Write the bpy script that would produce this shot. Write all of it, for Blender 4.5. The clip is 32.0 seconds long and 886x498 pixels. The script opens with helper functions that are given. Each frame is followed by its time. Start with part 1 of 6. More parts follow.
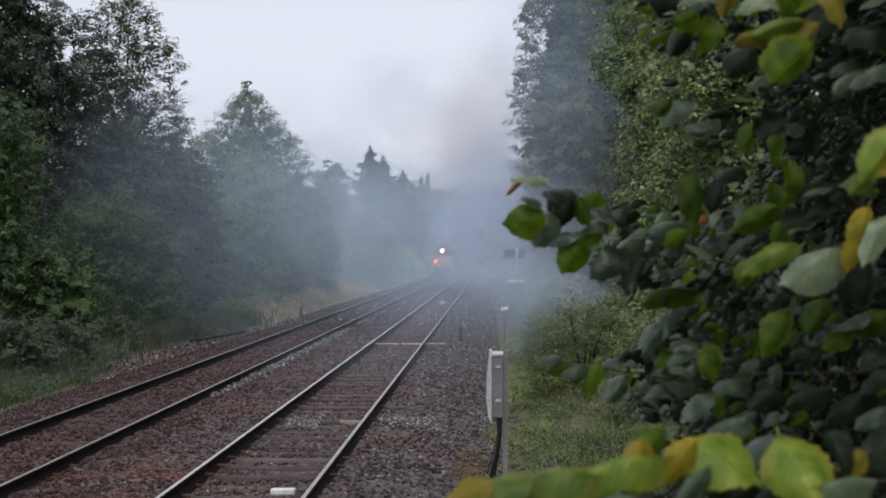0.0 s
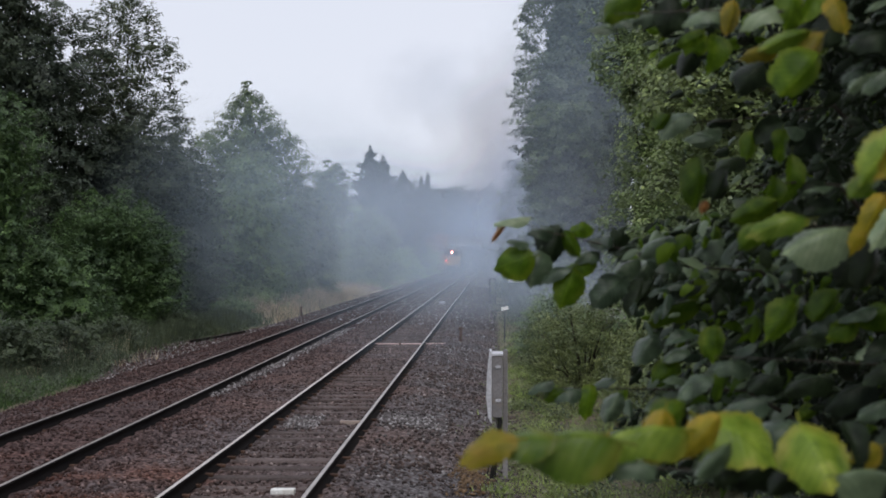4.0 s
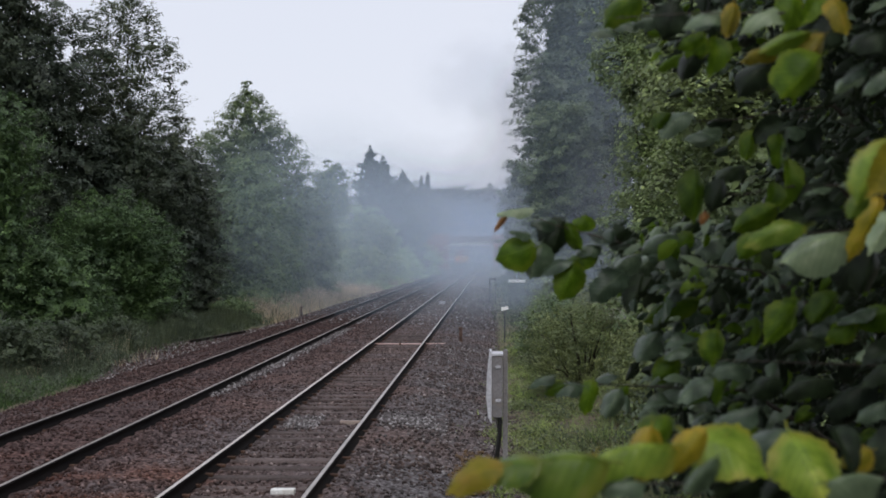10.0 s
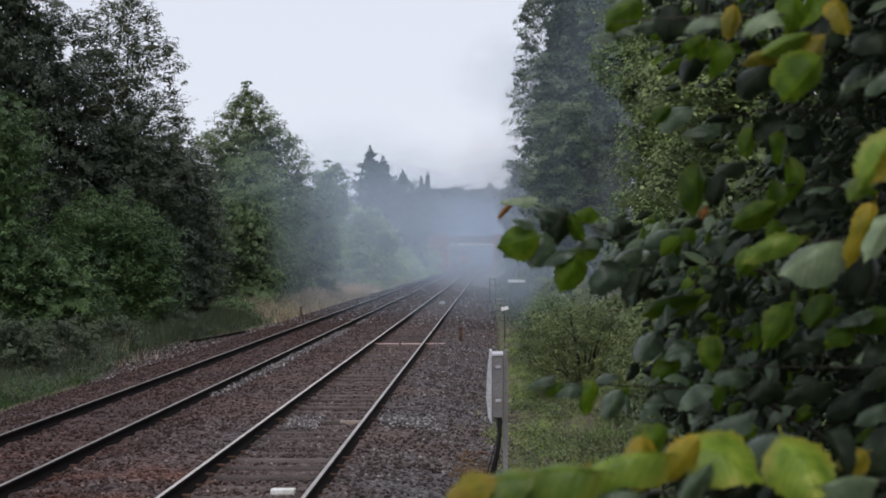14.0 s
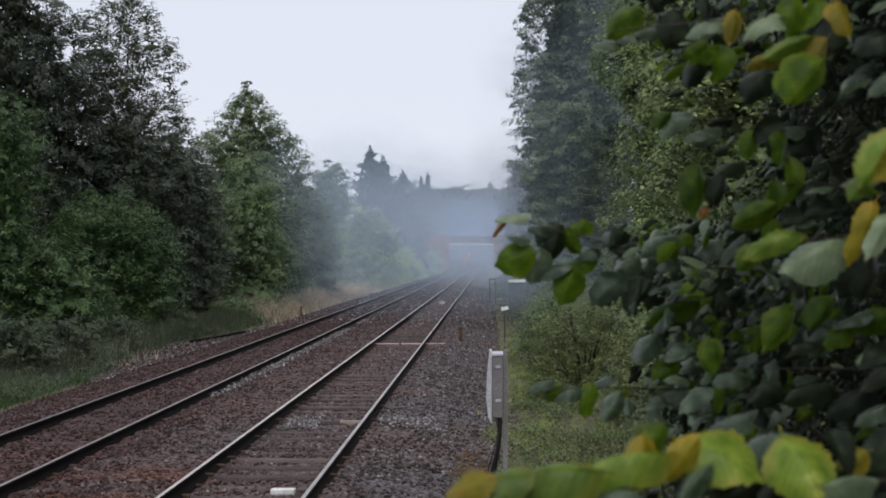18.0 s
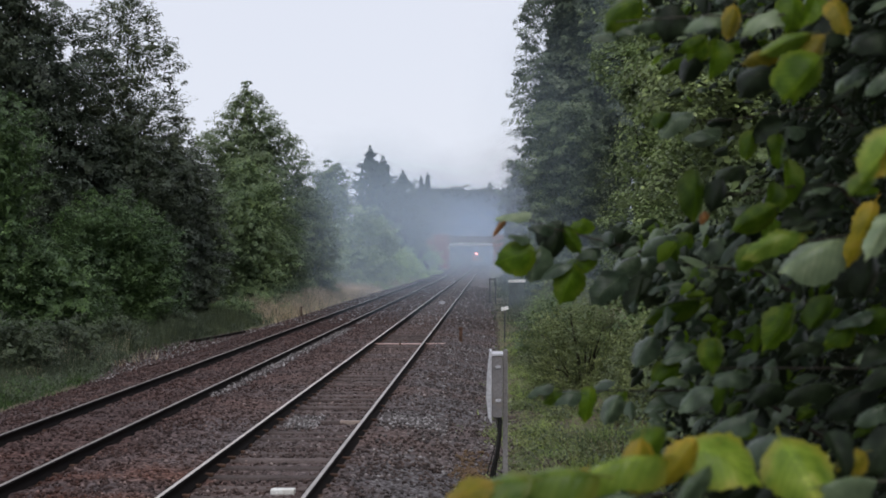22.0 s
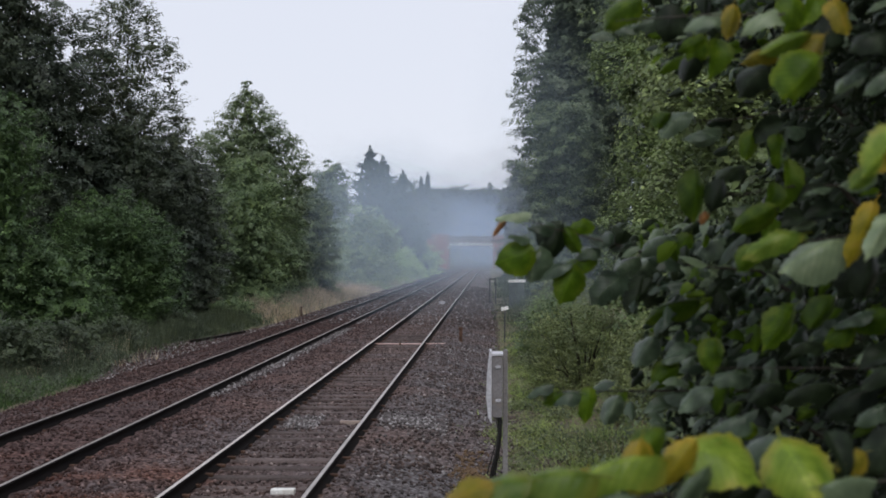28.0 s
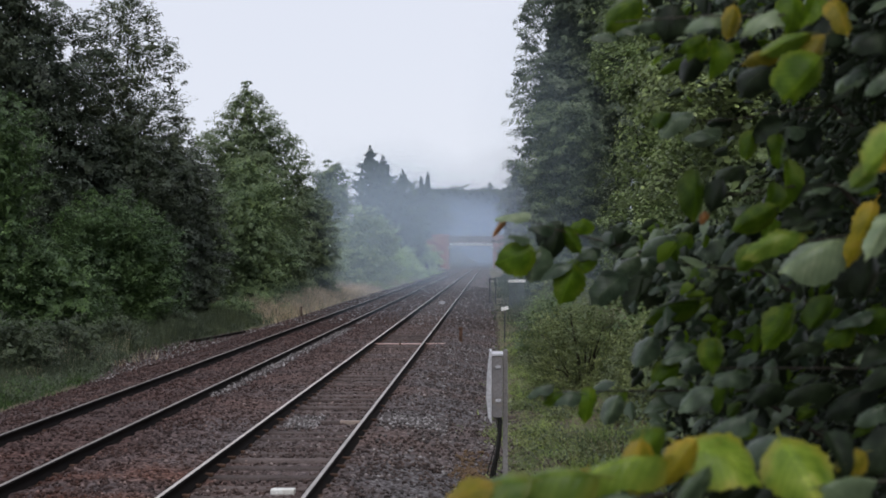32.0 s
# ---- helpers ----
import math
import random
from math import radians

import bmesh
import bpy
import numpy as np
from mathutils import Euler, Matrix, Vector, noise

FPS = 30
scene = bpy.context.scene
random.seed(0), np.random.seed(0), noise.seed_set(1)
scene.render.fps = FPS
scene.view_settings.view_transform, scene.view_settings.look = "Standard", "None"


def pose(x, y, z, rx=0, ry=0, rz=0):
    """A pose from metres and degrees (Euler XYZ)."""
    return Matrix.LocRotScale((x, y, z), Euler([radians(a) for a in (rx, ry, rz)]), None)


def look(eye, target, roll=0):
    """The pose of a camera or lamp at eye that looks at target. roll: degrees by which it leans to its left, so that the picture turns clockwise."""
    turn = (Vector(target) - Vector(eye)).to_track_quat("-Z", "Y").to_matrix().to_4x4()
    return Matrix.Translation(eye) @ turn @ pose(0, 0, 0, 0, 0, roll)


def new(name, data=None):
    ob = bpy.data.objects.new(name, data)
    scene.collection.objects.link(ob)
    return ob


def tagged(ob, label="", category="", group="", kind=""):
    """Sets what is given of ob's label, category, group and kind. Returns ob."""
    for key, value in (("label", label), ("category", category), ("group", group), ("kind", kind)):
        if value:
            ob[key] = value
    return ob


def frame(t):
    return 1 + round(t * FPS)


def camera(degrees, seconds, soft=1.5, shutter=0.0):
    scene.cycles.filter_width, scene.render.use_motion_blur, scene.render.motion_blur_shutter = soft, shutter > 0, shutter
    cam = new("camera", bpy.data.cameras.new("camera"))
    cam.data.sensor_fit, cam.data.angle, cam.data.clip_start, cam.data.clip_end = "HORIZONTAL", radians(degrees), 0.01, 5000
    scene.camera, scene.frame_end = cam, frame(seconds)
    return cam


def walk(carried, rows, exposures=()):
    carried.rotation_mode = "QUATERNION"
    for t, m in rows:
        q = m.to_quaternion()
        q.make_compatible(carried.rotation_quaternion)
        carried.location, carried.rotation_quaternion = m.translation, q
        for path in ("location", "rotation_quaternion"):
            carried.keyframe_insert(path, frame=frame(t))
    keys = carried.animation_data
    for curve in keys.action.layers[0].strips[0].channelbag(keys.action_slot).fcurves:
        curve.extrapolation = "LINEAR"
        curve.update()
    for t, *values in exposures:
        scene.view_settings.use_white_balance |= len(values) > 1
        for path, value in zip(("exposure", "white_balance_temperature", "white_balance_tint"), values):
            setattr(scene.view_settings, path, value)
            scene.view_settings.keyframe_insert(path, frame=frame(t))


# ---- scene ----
# ---- camera: stands still on the ramp beside the near track ----
EYE = (0.0, 0.0, 2.49)          # height above the rail heads
cam = camera(36.19, 32.0, soft=1.8)
walk(cam, [(0.0, look(EYE, (-3.5, 100.0, 2.99))), (32.0, look(EYE, (-3.5, 100.0, 2.99)))], exposures=[(0.0, 0.0), (32.0, 0.0)])
scene.cycles.transparent_max_bounces = 64
cam.data.dof.use_dof = True
cam.data.dof.focus_distance = 45.0
cam.data.dof.aperture_fstop = 7.5

# ---- world: overcast evening sky ----
world = bpy.data.worlds.new("overcast_sky")
scene.world = world
world.use_nodes = True
wn, wl = world.node_tree.nodes, world.node_tree.links
sky = wn.new("ShaderNodeTexSky")
sky.sky_type = 'NISHITA'
sky.sun_disc = False
sky.sun_elevation = radians(54)
sky.sun_rotation = radians(173)
sky_gain = wn.new("ShaderNodeMixRGB")
sky_gain.blend_type = 'MULTIPLY'
sky_gain.inputs[0].default_value = 1.0
sky_gain.inputs[2].default_value = (0.1, 0.1, 0.1, 1)
cloud = wn.new("ShaderNodeMixRGB")
cloud.inputs[0].default_value = 0.9
cloud.inputs[2].default_value = (0.81, 0.84, 0.945, 1)
wl.new(sky.outputs[0], sky_gain.inputs[1])
wl.new(sky_gain.outputs[0], cloud.inputs[1])
wl.new(cloud.outputs[0], wn["Background"].inputs[0])
wn["Background"].inputs[1].default_value = 1.0

sun = new("sun", bpy.data.lights.new("sun", 'SUN'))
sun.data.energy = 1.3
sun.data.angle = radians(30)
sun.data.color = (1.0, 0.96, 0.9)
sun.matrix_world = look((4.5, -36.5, 50), (0, 0, 0))


# ---- materials ----
def nodes_of(name):
    m = bpy.data.materials.new(name)
    m.use_nodes = True
    nt = m.node_tree
    return m, nt.nodes, nt.links, nt.nodes["Principled BSDF"]


def noise_node(n, l, scale, detail=4.0, coord="Object", rough=0.6):
    tc = n.new("ShaderNodeTexCoord")
    t = n.new("ShaderNodeTexNoise")
    t.inputs["Scale"].default_value = scale
    t.inputs["Detail"].default_value = detail
    t.inputs["Roughness"].default_value = rough
    l.new(tc.outputs[coord], t.inputs["Vector"])
    return t


def ramp(n, l, source, stops):
    r = n.new("ShaderNodeValToRGB")
    e = r.color_ramp.elements
    e[0].position, e[0].color = stops[0][0], (*stops[0][1], 1)
    e[1].position, e[1].color = stops[-1][0], (*stops[-1][1], 1)
    for p, c in stops[1:-1]:
        k = e.new(p)
        k.color = (*c, 1)
    l.new(source, r.inputs[0])
    return r


def mixed(n, l, fac, a, b, blend='MIX'):
    m = n.new("ShaderNodeMixRGB")
    m.blend_type = blend
    for sock, v in zip(m.inputs, (fac, a, b)):
        if isinstance(v, float):
            sock.default_value = v
        elif isinstance(v, tuple):
            sock.default_value = (*v, 1)
        else:
            l.new(v, sock)
    return m.outputs[0]


def bump(n, l, bsdf, height, strength=0.4, distance=0.02):
    b = n.new("ShaderNodeBump")
    b.inputs["Strength"].default_value = strength
    b.inputs["Distance"].default_value = distance
    l.new(height, b.inputs["Height"])
    l.new(b.outputs[0], bsdf.inputs["Normal"])


def surface(name, dark, light, scale=3.0, fine=40.0, rough=0.8, metal=0.0, relief=0.3, distance=0.01, stain=None, vary=0.25):
    """A worn surface: broad stains, fine grain, relief, and a shift of tone from piece to piece."""
    m, n, l, b = nodes_of(name)
    big = noise_node(n, l, scale)
    small = noise_node(n, l, fine, 6.0)
    c = ramp(n, l, big.outputs[0], [(0.3, dark), (0.7, light)]).outputs[0]
    g = ramp(n, l, small.outputs[0], [(0.3, (0.6, 0.6, 0.6)), (0.7, (1.25, 1.25, 1.25))]).outputs[0]
    c = mixed(n, l, 0.8, c, g, 'MULTIPLY')
    if stain:
        s = noise_node(n, l, scale * 2.3, 5.0)
        k = ramp(n, l, s.outputs[0], [(0.52, (0, 0, 0)), (0.68, (1, 1, 1))])
        c = mixed(n, l, k.outputs[0], c, stain)
    oi = n.new("ShaderNodeObjectInfo")
    v = ramp(n, l, oi.outputs["Random"], [(0.0, (1 - vary,) * 3), (1.0, (1 + vary,) * 3)]).outputs[0]
    c = mixed(n, l, 1.0, c, v, 'MULTIPLY')
    l.new(c, b.inputs["Base Color"])
    b.inputs["Roughness"].default_value = rough
    b.inputs["Specular IOR Level"].default_value = 0.5 if rough < 0.85 else 0.1
    b.inputs["Metallic"].default_value = metal
    bump(n, l, b, small.outputs[0], relief, distance)
    return m


def foliage(name, dark, light, sheen=0.5, through_light=0.3, island=True):
    """Leaves: tone varies bough by bough, spray by spray and a little from leaf to leaf; some light passes through."""
    m, n, l, b = nodes_of(name)
    geo = n.new("ShaderNodeNewGeometry")
    oi = n.new("ShaderNodeObjectInfo")
    big = noise_node(n, l, 0.45, 3.0)
    mid = noise_node(n, l, 2.2, 3.0)
    src = geo.outputs["Random Per Island"] if island else oi.outputs["Random"]
    c = ramp(n, l, mid.outputs[0], [(0.3, dark), (0.66, light), (0.85, tuple(min(1, 1.15 * k) for k in light))]).outputs[0]
    one = ramp(n, l, src, [(0.0, (0.68, 0.7, 0.72)), (0.85, (1.12, 1.12, 1.08)), (1.0, (1.5, 1.45, 1.25))]).outputs[0]
    c = mixed(n, l, 1.0, c, one, 'MULTIPLY')
    t = ramp(n, l, big.outputs[0], [(0.3, (0.7, 0.74, 0.8)), (0.7, (1.25, 1.2, 1.0))]).outputs[0]
    c = mixed(n, l, 1.0, c, t, 'MULTIPLY')
    l.new(c, b.inputs["Base Color"])
    b.inputs["Roughness"].default_value = sheen
    b.inputs["Specular IOR Level"].default_value = 0.45
    tr = n.new("ShaderNodeBsdfTranslucent")
    l.new(c, tr.inputs["Color"])
    mix = n.new("ShaderNodeMixShader")
    mix.inputs[0].default_value = through_light
    l.new(b.outputs[0], mix.inputs[1])
    l.new(tr.outputs[0], mix.inputs[2])
    l.new(mix.outputs[0], n["Material Output"].inputs[0])
    return m


def rusted(n, l, sep, c):
    """Rust from the brakes on the stones of the nearest stretch between the tracks, in ragged patches."""
    near = n.new("ShaderNodeMapRange")
    near.inputs[1].default_value, near.inputs[2].default_value = 18.5, 14.0
    l.new(sep.outputs[1], near.inputs[0])
    side = n.new("ShaderNodeMapRange")
    side.inputs[1].default_value, side.inputs[2].default_value = -2.9, -3.6
    l.new(sep.outputs[0], side.inputs[0])
    rag = noise_node(n, l, 1.1, 6.0)
    k = ramp(n, l, rag.outputs[0], [(0.4, (0, 0, 0)), (0.62, (1, 1, 1))]).outputs[0]
    k = mixed(n, l, 1.0, mixed(n, l, 1.0, k, near.outputs[0], 'MULTIPLY'), side.outputs[0], 'MULTIPLY')
    return mixed(n, l, k, c, mixed(n, l, 1.0, c, (1.35, 0.84, 0.62), 'MULTIPLY'))


def stone_material(name, stops, rough=0.9, tinted=True):
    m, n, l, b = nodes_of(name)
    geo = n.new("ShaderNodeNewGeometry")
    big = noise_node(n, l, 0.6, 5.0)
    plain_c = c = ramp(n, l, geo.outputs["Random Per Island"], stops).outputs[0]
    t = ramp(n, l, big.outputs[0], [(0.35, (1.0, 0.8, 0.7)), (0.65, (1.12, 1.12, 1.14))]).outputs[0]
    c = mixed(n, l, 1.0, c, t, 'MULTIPLY')
    tc = n.new("ShaderNodeTexCoord")
    sep = n.new("ShaderNodeSeparateXYZ")
    l.new(tc.outputs["Object"], sep.inputs[0])
    cess = n.new("ShaderNodeMapRange")
    cess.inputs[1].default_value, cess.inputs[2].default_value = -2.1, -1.0
    l.new(sep.outputs[0], cess.inputs[0])
    c = mixed(n, l, cess.outputs[0], c, mixed(n, l, 1.0, c, (1.0, 1.1, 1.13), 'MULTIPLY'))
    left = n.new("ShaderNodeMapRange")
    left.inputs[1].default_value, left.inputs[2].default_value = -3.4, -5.2
    l.new(sep.outputs[0], left.inputs[0])
    c = mixed(n, l, left.outputs[0], c, mixed(n, l, 1.0, c, (0.69, 0.585, 0.57), 'MULTIPLY'))
    l.new(rusted(n, l, sep, c) if tinted else plain_c, b.inputs["Base Color"])
    b.inputs["Roughness"].default_value = rough
    b.inputs["Specular IOR Level"].default_value = 0.2
    return m


def ballast_material():
    """Crushed stone: a cell pattern of stones, rusty along the far track and in patches, greyer in the cess."""
    m, n, l, b = nodes_of("ballast")
    tc = n.new("ShaderNodeTexCoord")
    vo = n.new("ShaderNodeTexVoronoi")
    vo.inputs["Scale"].default_value = 25.0
    l.new(tc.outputs["Object"], vo.inputs["Vector"])
    sep = n.new("ShaderNodeSeparateXYZ")
    l.new(tc.outputs["Object"], sep.inputs[0])
    bw = n.new("ShaderNodeSeparateColor")
    l.new(vo.outputs["Color"], bw.inputs[0])
    stones = ramp(n, l, bw.outputs[0], [(0.0, (0.042, 0.034, 0.035)), (0.6, (0.095, 0.076, 0.076)), (1.0, (0.2, 0.172, 0.175))]).outputs[0]
    big = noise_node(n, l, 0.35, 5.0)
    rust = ramp(n, l, big.outputs[0], [(0.42, (0.0, 0.0, 0.0)), (0.62, (0.75, 0.75, 0.75))]).outputs[0]
    stones = mixed(n, l, rust, stones, mixed(n, l, 1.0, stones, (1.15, 0.88, 0.76), 'MULTIPLY'))
    cess = n.new("ShaderNodeMapRange")
    cess.inputs[1].default_value, cess.inputs[2].default_value = -2.1, -1.0
    l.new(sep.outputs[0], cess.inputs[0])
    stones = mixed(n, l, cess.outputs[0], stones, mixed(n, l, 1.0, stones, (1.0, 1.1, 1.13), 'MULTIPLY'))
    left = n.new("ShaderNodeMapRange")
    left.inputs[1].default_value, left.inputs[2].default_value = -3.4, -5.2
    l.new(sep.outputs[0], left.inputs[0])
    stones = mixed(n, l, left.outputs[0], stones, mixed(n, l, 1.0, stones, (0.69, 0.585, 0.57), 'MULTIPLY'))
    l.new(rusted(n, l, sep, stones), b.inputs["Base Color"])
    b.inputs["Roughness"].default_value = 0.92
    b.inputs["Specular IOR Level"].default_value = 0.15
    bump(n, l, b, vo.outputs["Distance"], 0.6, 0.03)
    return m


def ground_material():
    """Rough ground: soil, dead grass and green in patches."""
    m, n, l, b = nodes_of("ground")
    big = noise_node(n, l, 0.25, 6.0)
    fine = noise_node(n, l, 9.0, 8.0)
    c = ramp(n, l, big.outputs[0], [(0.3, (0.1, 0.115, 0.05)), (0.5, (0.125, 0.108, 0.062)), (0.7, (0.165, 0.12, 0.085))]).outputs[0]
    g = ramp(n, l, fine.outputs[0], [(0.3, (0.45, 0.45, 0.45)), (0.7, (1.4, 1.4, 1.4))]).outputs[0]
    l.new(mixed(n, l, 1.0, c, g, 'MULTIPLY'), b.inputs["Base Color"])
    b.inputs["Roughness"].default_value = 0.95
    bump(n, l, b, fine.outputs[0], 0.8, 0.15)
    return m


def plain(name, colour, rough=0.5, metal=0.0, glow=0.0):
    m, n, l, b = nodes_of(name)
    t = noise_node(n, l, 6.0, 6.0)
    c = ramp(n, l, t.outputs[0], [(0.3, tuple(0.8 * k for k in colour)), (0.7, tuple(min(1, 1.1 * k) for k in colour))]).outputs[0]
    l.new(c, b.inputs["Base Color"])
    b.inputs["Roughness"].default_value = rough
    b.inputs["Metallic"].default_value = metal
    if glow:
        b.inputs["Emission Color"].default_value = (*colour, 1)
        b.inputs["Emission Strength"].default_value = glow
    return m


def smoke_material(name, colour, density, grain):
    """Smoke: thin, lit by the sky from both sides, ragged, thinning out towards the edge of each bank."""
    m, n, l, b = nodes_of(name)
    n.remove(b)
    tc = n.new("ShaderNodeTexCoord")
    sub = n.new("ShaderNodeVectorMath")
    sub.operation = 'SUBTRACT'
    sub.inputs[1].default_value = (0.5, 0.5, 0.5)
    l.new(tc.outputs["Generated"], sub.inputs[0])
    flat = n.new("ShaderNodeVectorMath")
    flat.operation = 'MULTIPLY'
    flat.inputs[1].default_value = (2.0, 0.0, 2.0)
    l.new(sub.outputs[0], flat.inputs[0])
    ln = n.new("ShaderNodeVectorMath")
    ln.operation = 'LENGTH'
    l.new(flat.outputs[0], ln.inputs[0])
    oi = n.new("ShaderNodeObjectInfo")
    shift = n.new("ShaderNodeVectorMath")
    shift.operation = 'ADD'
    l.new(tc.outputs["Object"], shift.inputs[0])
    mul = n.new("ShaderNodeMath")
    mul.operation = 'MULTIPLY'
    mul.inputs[1].default_value = 300.0
    l.new(oi.outputs["Random"], mul.inputs[0])
    l.new(mul.outputs[0], shift.inputs[1])
    t = n.new("ShaderNodeTexNoise")
    t.inputs["Scale"].default_value = grain
    t.inputs["Detail"].default_value = 5.0
    t.inputs["Roughness"].default_value = 0.55
    t.inputs["Distortion"].default_value = 0.6
    l.new(shift.outputs[0], t.inputs["Vector"])
    warp = n.new("ShaderNodeMath")
    warp.operation = 'MULTIPLY_ADD'
    warp.inputs[1].default_value = -0.9
    l.new(t.outputs[0], warp.inputs[0])
    l.new(ln.outputs["Value"], warp.inputs[2])
    fall = n.new("ShaderNodeMapRange")
    fall.interpolation_type = 'SMOOTHERSTEP'
    fall.inputs[1].default_value, fall.inputs[2].default_value = 0.52, -0.35
    l.new(warp.outputs[0], fall.inputs[0])
    edge = n.new("ShaderNodeMapRange")
    edge.interpolation_type = 'SMOOTHSTEP'
    edge.inputs[1].default_value, edge.inputs[2].default_value = 1.0, 0.6
    l.new(ln.outputs["Value"], edge.inputs[0])
    both = n.new("ShaderNodeMath")
    both.operation = 'MULTIPLY'
    l.new(fall.outputs[0], both.inputs[0])
    l.new(edge.outputs[0], both.inputs[1])
    amount = n.new("ShaderNodeMath")
    amount.operation = 'MULTIPLY'
    amount.inputs[1].default_value = density
    l.new(both.outputs[0], amount.inputs[0])
    dif = n.new("ShaderNodeBsdfDiffuse")
    dif.inputs[0].default_value = (*colour, 1)
    trl = n.new("ShaderNodeBsdfTranslucent")
    trl.inputs[0].default_value = (*colour, 1)
    tra = n.new("ShaderNodeBsdfTransparent")
    body = n.new("ShaderNodeMixShader")
    body.inputs[0].default_value = 0.5
    l.new(dif.outputs[0], body.inputs[1])
    l.new(trl.outputs[0], body.inputs[2])
    mix = n.new("ShaderNodeMixShader")
    l.new(amount.outputs[0], mix.inputs[0])
    l.new(tra.outputs[0], mix.inputs[1])
    l.new(body.outputs[0], mix.inputs[2])
    l.new(mix.outputs[0], n["Material Output"].inputs[0])
    return m


M_BALLAST = ballast_material()
M_GROUND = ground_material()
M_STONE = stone_material("crushed_stone", [(0.0, (0.035, 0.029, 0.029)), (0.6, (0.074, 0.0565, 0.054)), (0.94, (0.13, 0.107, 0.106)), (1.0, (0.32, 0.29, 0.29))])
M_PALE_STONE = stone_material("pale_stone", [(0.0, (0.05, 0.043, 0.043)), (0.65, (0.125, 0.114, 0.115)), (1.0, (0.38, 0.36, 0.365))], tinted=False)
M_RAIL_HEAD = surface("worn_rail_head", (0.56, 0.5, 0.46), (0.78, 0.71, 0.66), 2.0, 60.0, 0.4, 0.85, 0.1, 0.001)
M_RAIL_DULL = surface("dull_rail_head", (0.22, 0.195, 0.18), (0.38, 0.34, 0.315), 2.0, 60.0, 0.42, 0.7, 0.1, 0.001)
# near-black base colour paints in the shadow on the rail sides
M_RAIL_WEB = surface("shade_black_rail_web", (0.005, 0.004, 0.004), (0.014, 0.01, 0.009), 2.0, 30.0, 0.9, 0.0, 0.3, 0.004)
M_SLEEPER = surface("sleeper_concrete", (0.056, 0.043, 0.041), (0.135, 0.108, 0.103), 2.5, 35.0, 0.9, 0.0, 0.5, 0.01)
M_IRON = surface("rusty_iron", (0.05, 0.03, 0.022), (0.12, 0.07, 0.05), 6.0, 60.0, 0.85, 0.0, 0.4, 0.004)
M_GREY_STEEL = surface("grey_painted_steel", (0.165, 0.155, 0.162), (0.24, 0.228, 0.236), 3.0, 40.0, 0.55, 0.0, 0.1, 0.002, (0.2, 0.17, 0.15))
M_PALE_STEEL = surface("pale_grey_cover", (0.4, 0.4, 0.44), (0.54, 0.54, 0.58), 3.0, 40.0, 0.5, 0.0, 0.1, 0.002)
M_POST = surface("weathered_post", (0.22, 0.21, 0.22), (0.34, 0.32, 0.33), 3.0, 40.0, 0.8, 0.0, 0.3, 0.004)
M_WHITE = surface("white_paint", (0.62, 0.62, 0.6), (0.8, 0.8, 0.78), 4.0, 40.0, 0.6, 0.0, 0.1, 0.002, (0.45, 0.42, 0.38))
M_BLACK = plain("black_cable", (0.012, 0.011, 0.011), 0.6)
M_DARK_STEEL = surface("dull_dark_steel", (0.05, 0.062, 0.055), (0.085, 0.1, 0.09), 3.0)
M_SIGN_BACK = plain("dark_sign_back", (0.035, 0.04, 0.045), 0.7)
M_BRICK = surface("red_brick", (0.32, 0.12, 0.09), (0.46, 0.19, 0.14), 1.2, 9.0, 0.9, 0.0, 0.4, 0.02, (0.12, 0.08, 0.07))
M_BEAM = surface("pale_concrete_beam", (0.72, 0.7, 0.67), (0.86, 0.84, 0.8), 0.6, 8.0, 0.8, 0.0, 0.2, 0.01)
M_GIRDER = surface("dull_pinkish_girder", (0.17, 0.14, 0.15), (0.25, 0.21, 0.22), 0.8, 9.0, 0.7)
M_BARK = surface("bark", (0.03, 0.025, 0.02), (0.09, 0.075, 0.06), 2.0, 18.0, 0.95, 0.0, 0.9, 0.04)
M_TWIG = surface("hazel_twig", (0.025, 0.02, 0.014), (0.06, 0.048, 0.032), 4.0, 60.0, 0.7, 0.0, 0.3, 0.003)

M_OAK = foliage("oak_leaves", (0.028, 0.039, 0.03), (0.076, 0.102, 0.07))
M_TALL = foliage("tall_tree_leaves", (0.078, 0.108, 0.076), (0.165, 0.21, 0.145))
# near-black leaf colour stands in for deep shade behind and over the hazel
M_SHADE_LEAVES = foliage("shade_black_leaves", (0.012, 0.02, 0.008), (0.03, 0.045, 0.016), 0.4, 0.15)
M_ALDER = foliage("alder_leaves", (0.045, 0.06, 0.036), (0.1, 0.125, 0.075))
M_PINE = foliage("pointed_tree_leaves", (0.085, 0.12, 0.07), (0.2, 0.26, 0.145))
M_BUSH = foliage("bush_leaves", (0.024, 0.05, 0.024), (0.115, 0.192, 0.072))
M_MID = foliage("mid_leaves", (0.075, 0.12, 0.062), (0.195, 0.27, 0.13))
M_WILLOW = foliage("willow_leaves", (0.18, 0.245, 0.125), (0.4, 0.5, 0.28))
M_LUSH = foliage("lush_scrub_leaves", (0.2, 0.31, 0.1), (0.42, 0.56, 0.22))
# bluish tint puts part of the distance haze into the needle colour
M_NEEDLE = foliage("conifer_needles", (0.03, 0.05, 0.045), (0.07, 0.1, 0.085))
M_FARWOOD = foliage("far_leaves", (0.03, 0.05, 0.025), (0.07, 0.105, 0.045))
# brighter copy of the near hazel foliage, its lit look put into the colour
M_LIT_HAZEL = foliage("lit_hazel_bush_leaves", (0.055, 0.088, 0.036), (0.3, 0.4, 0.165), 0.35, 0.3)
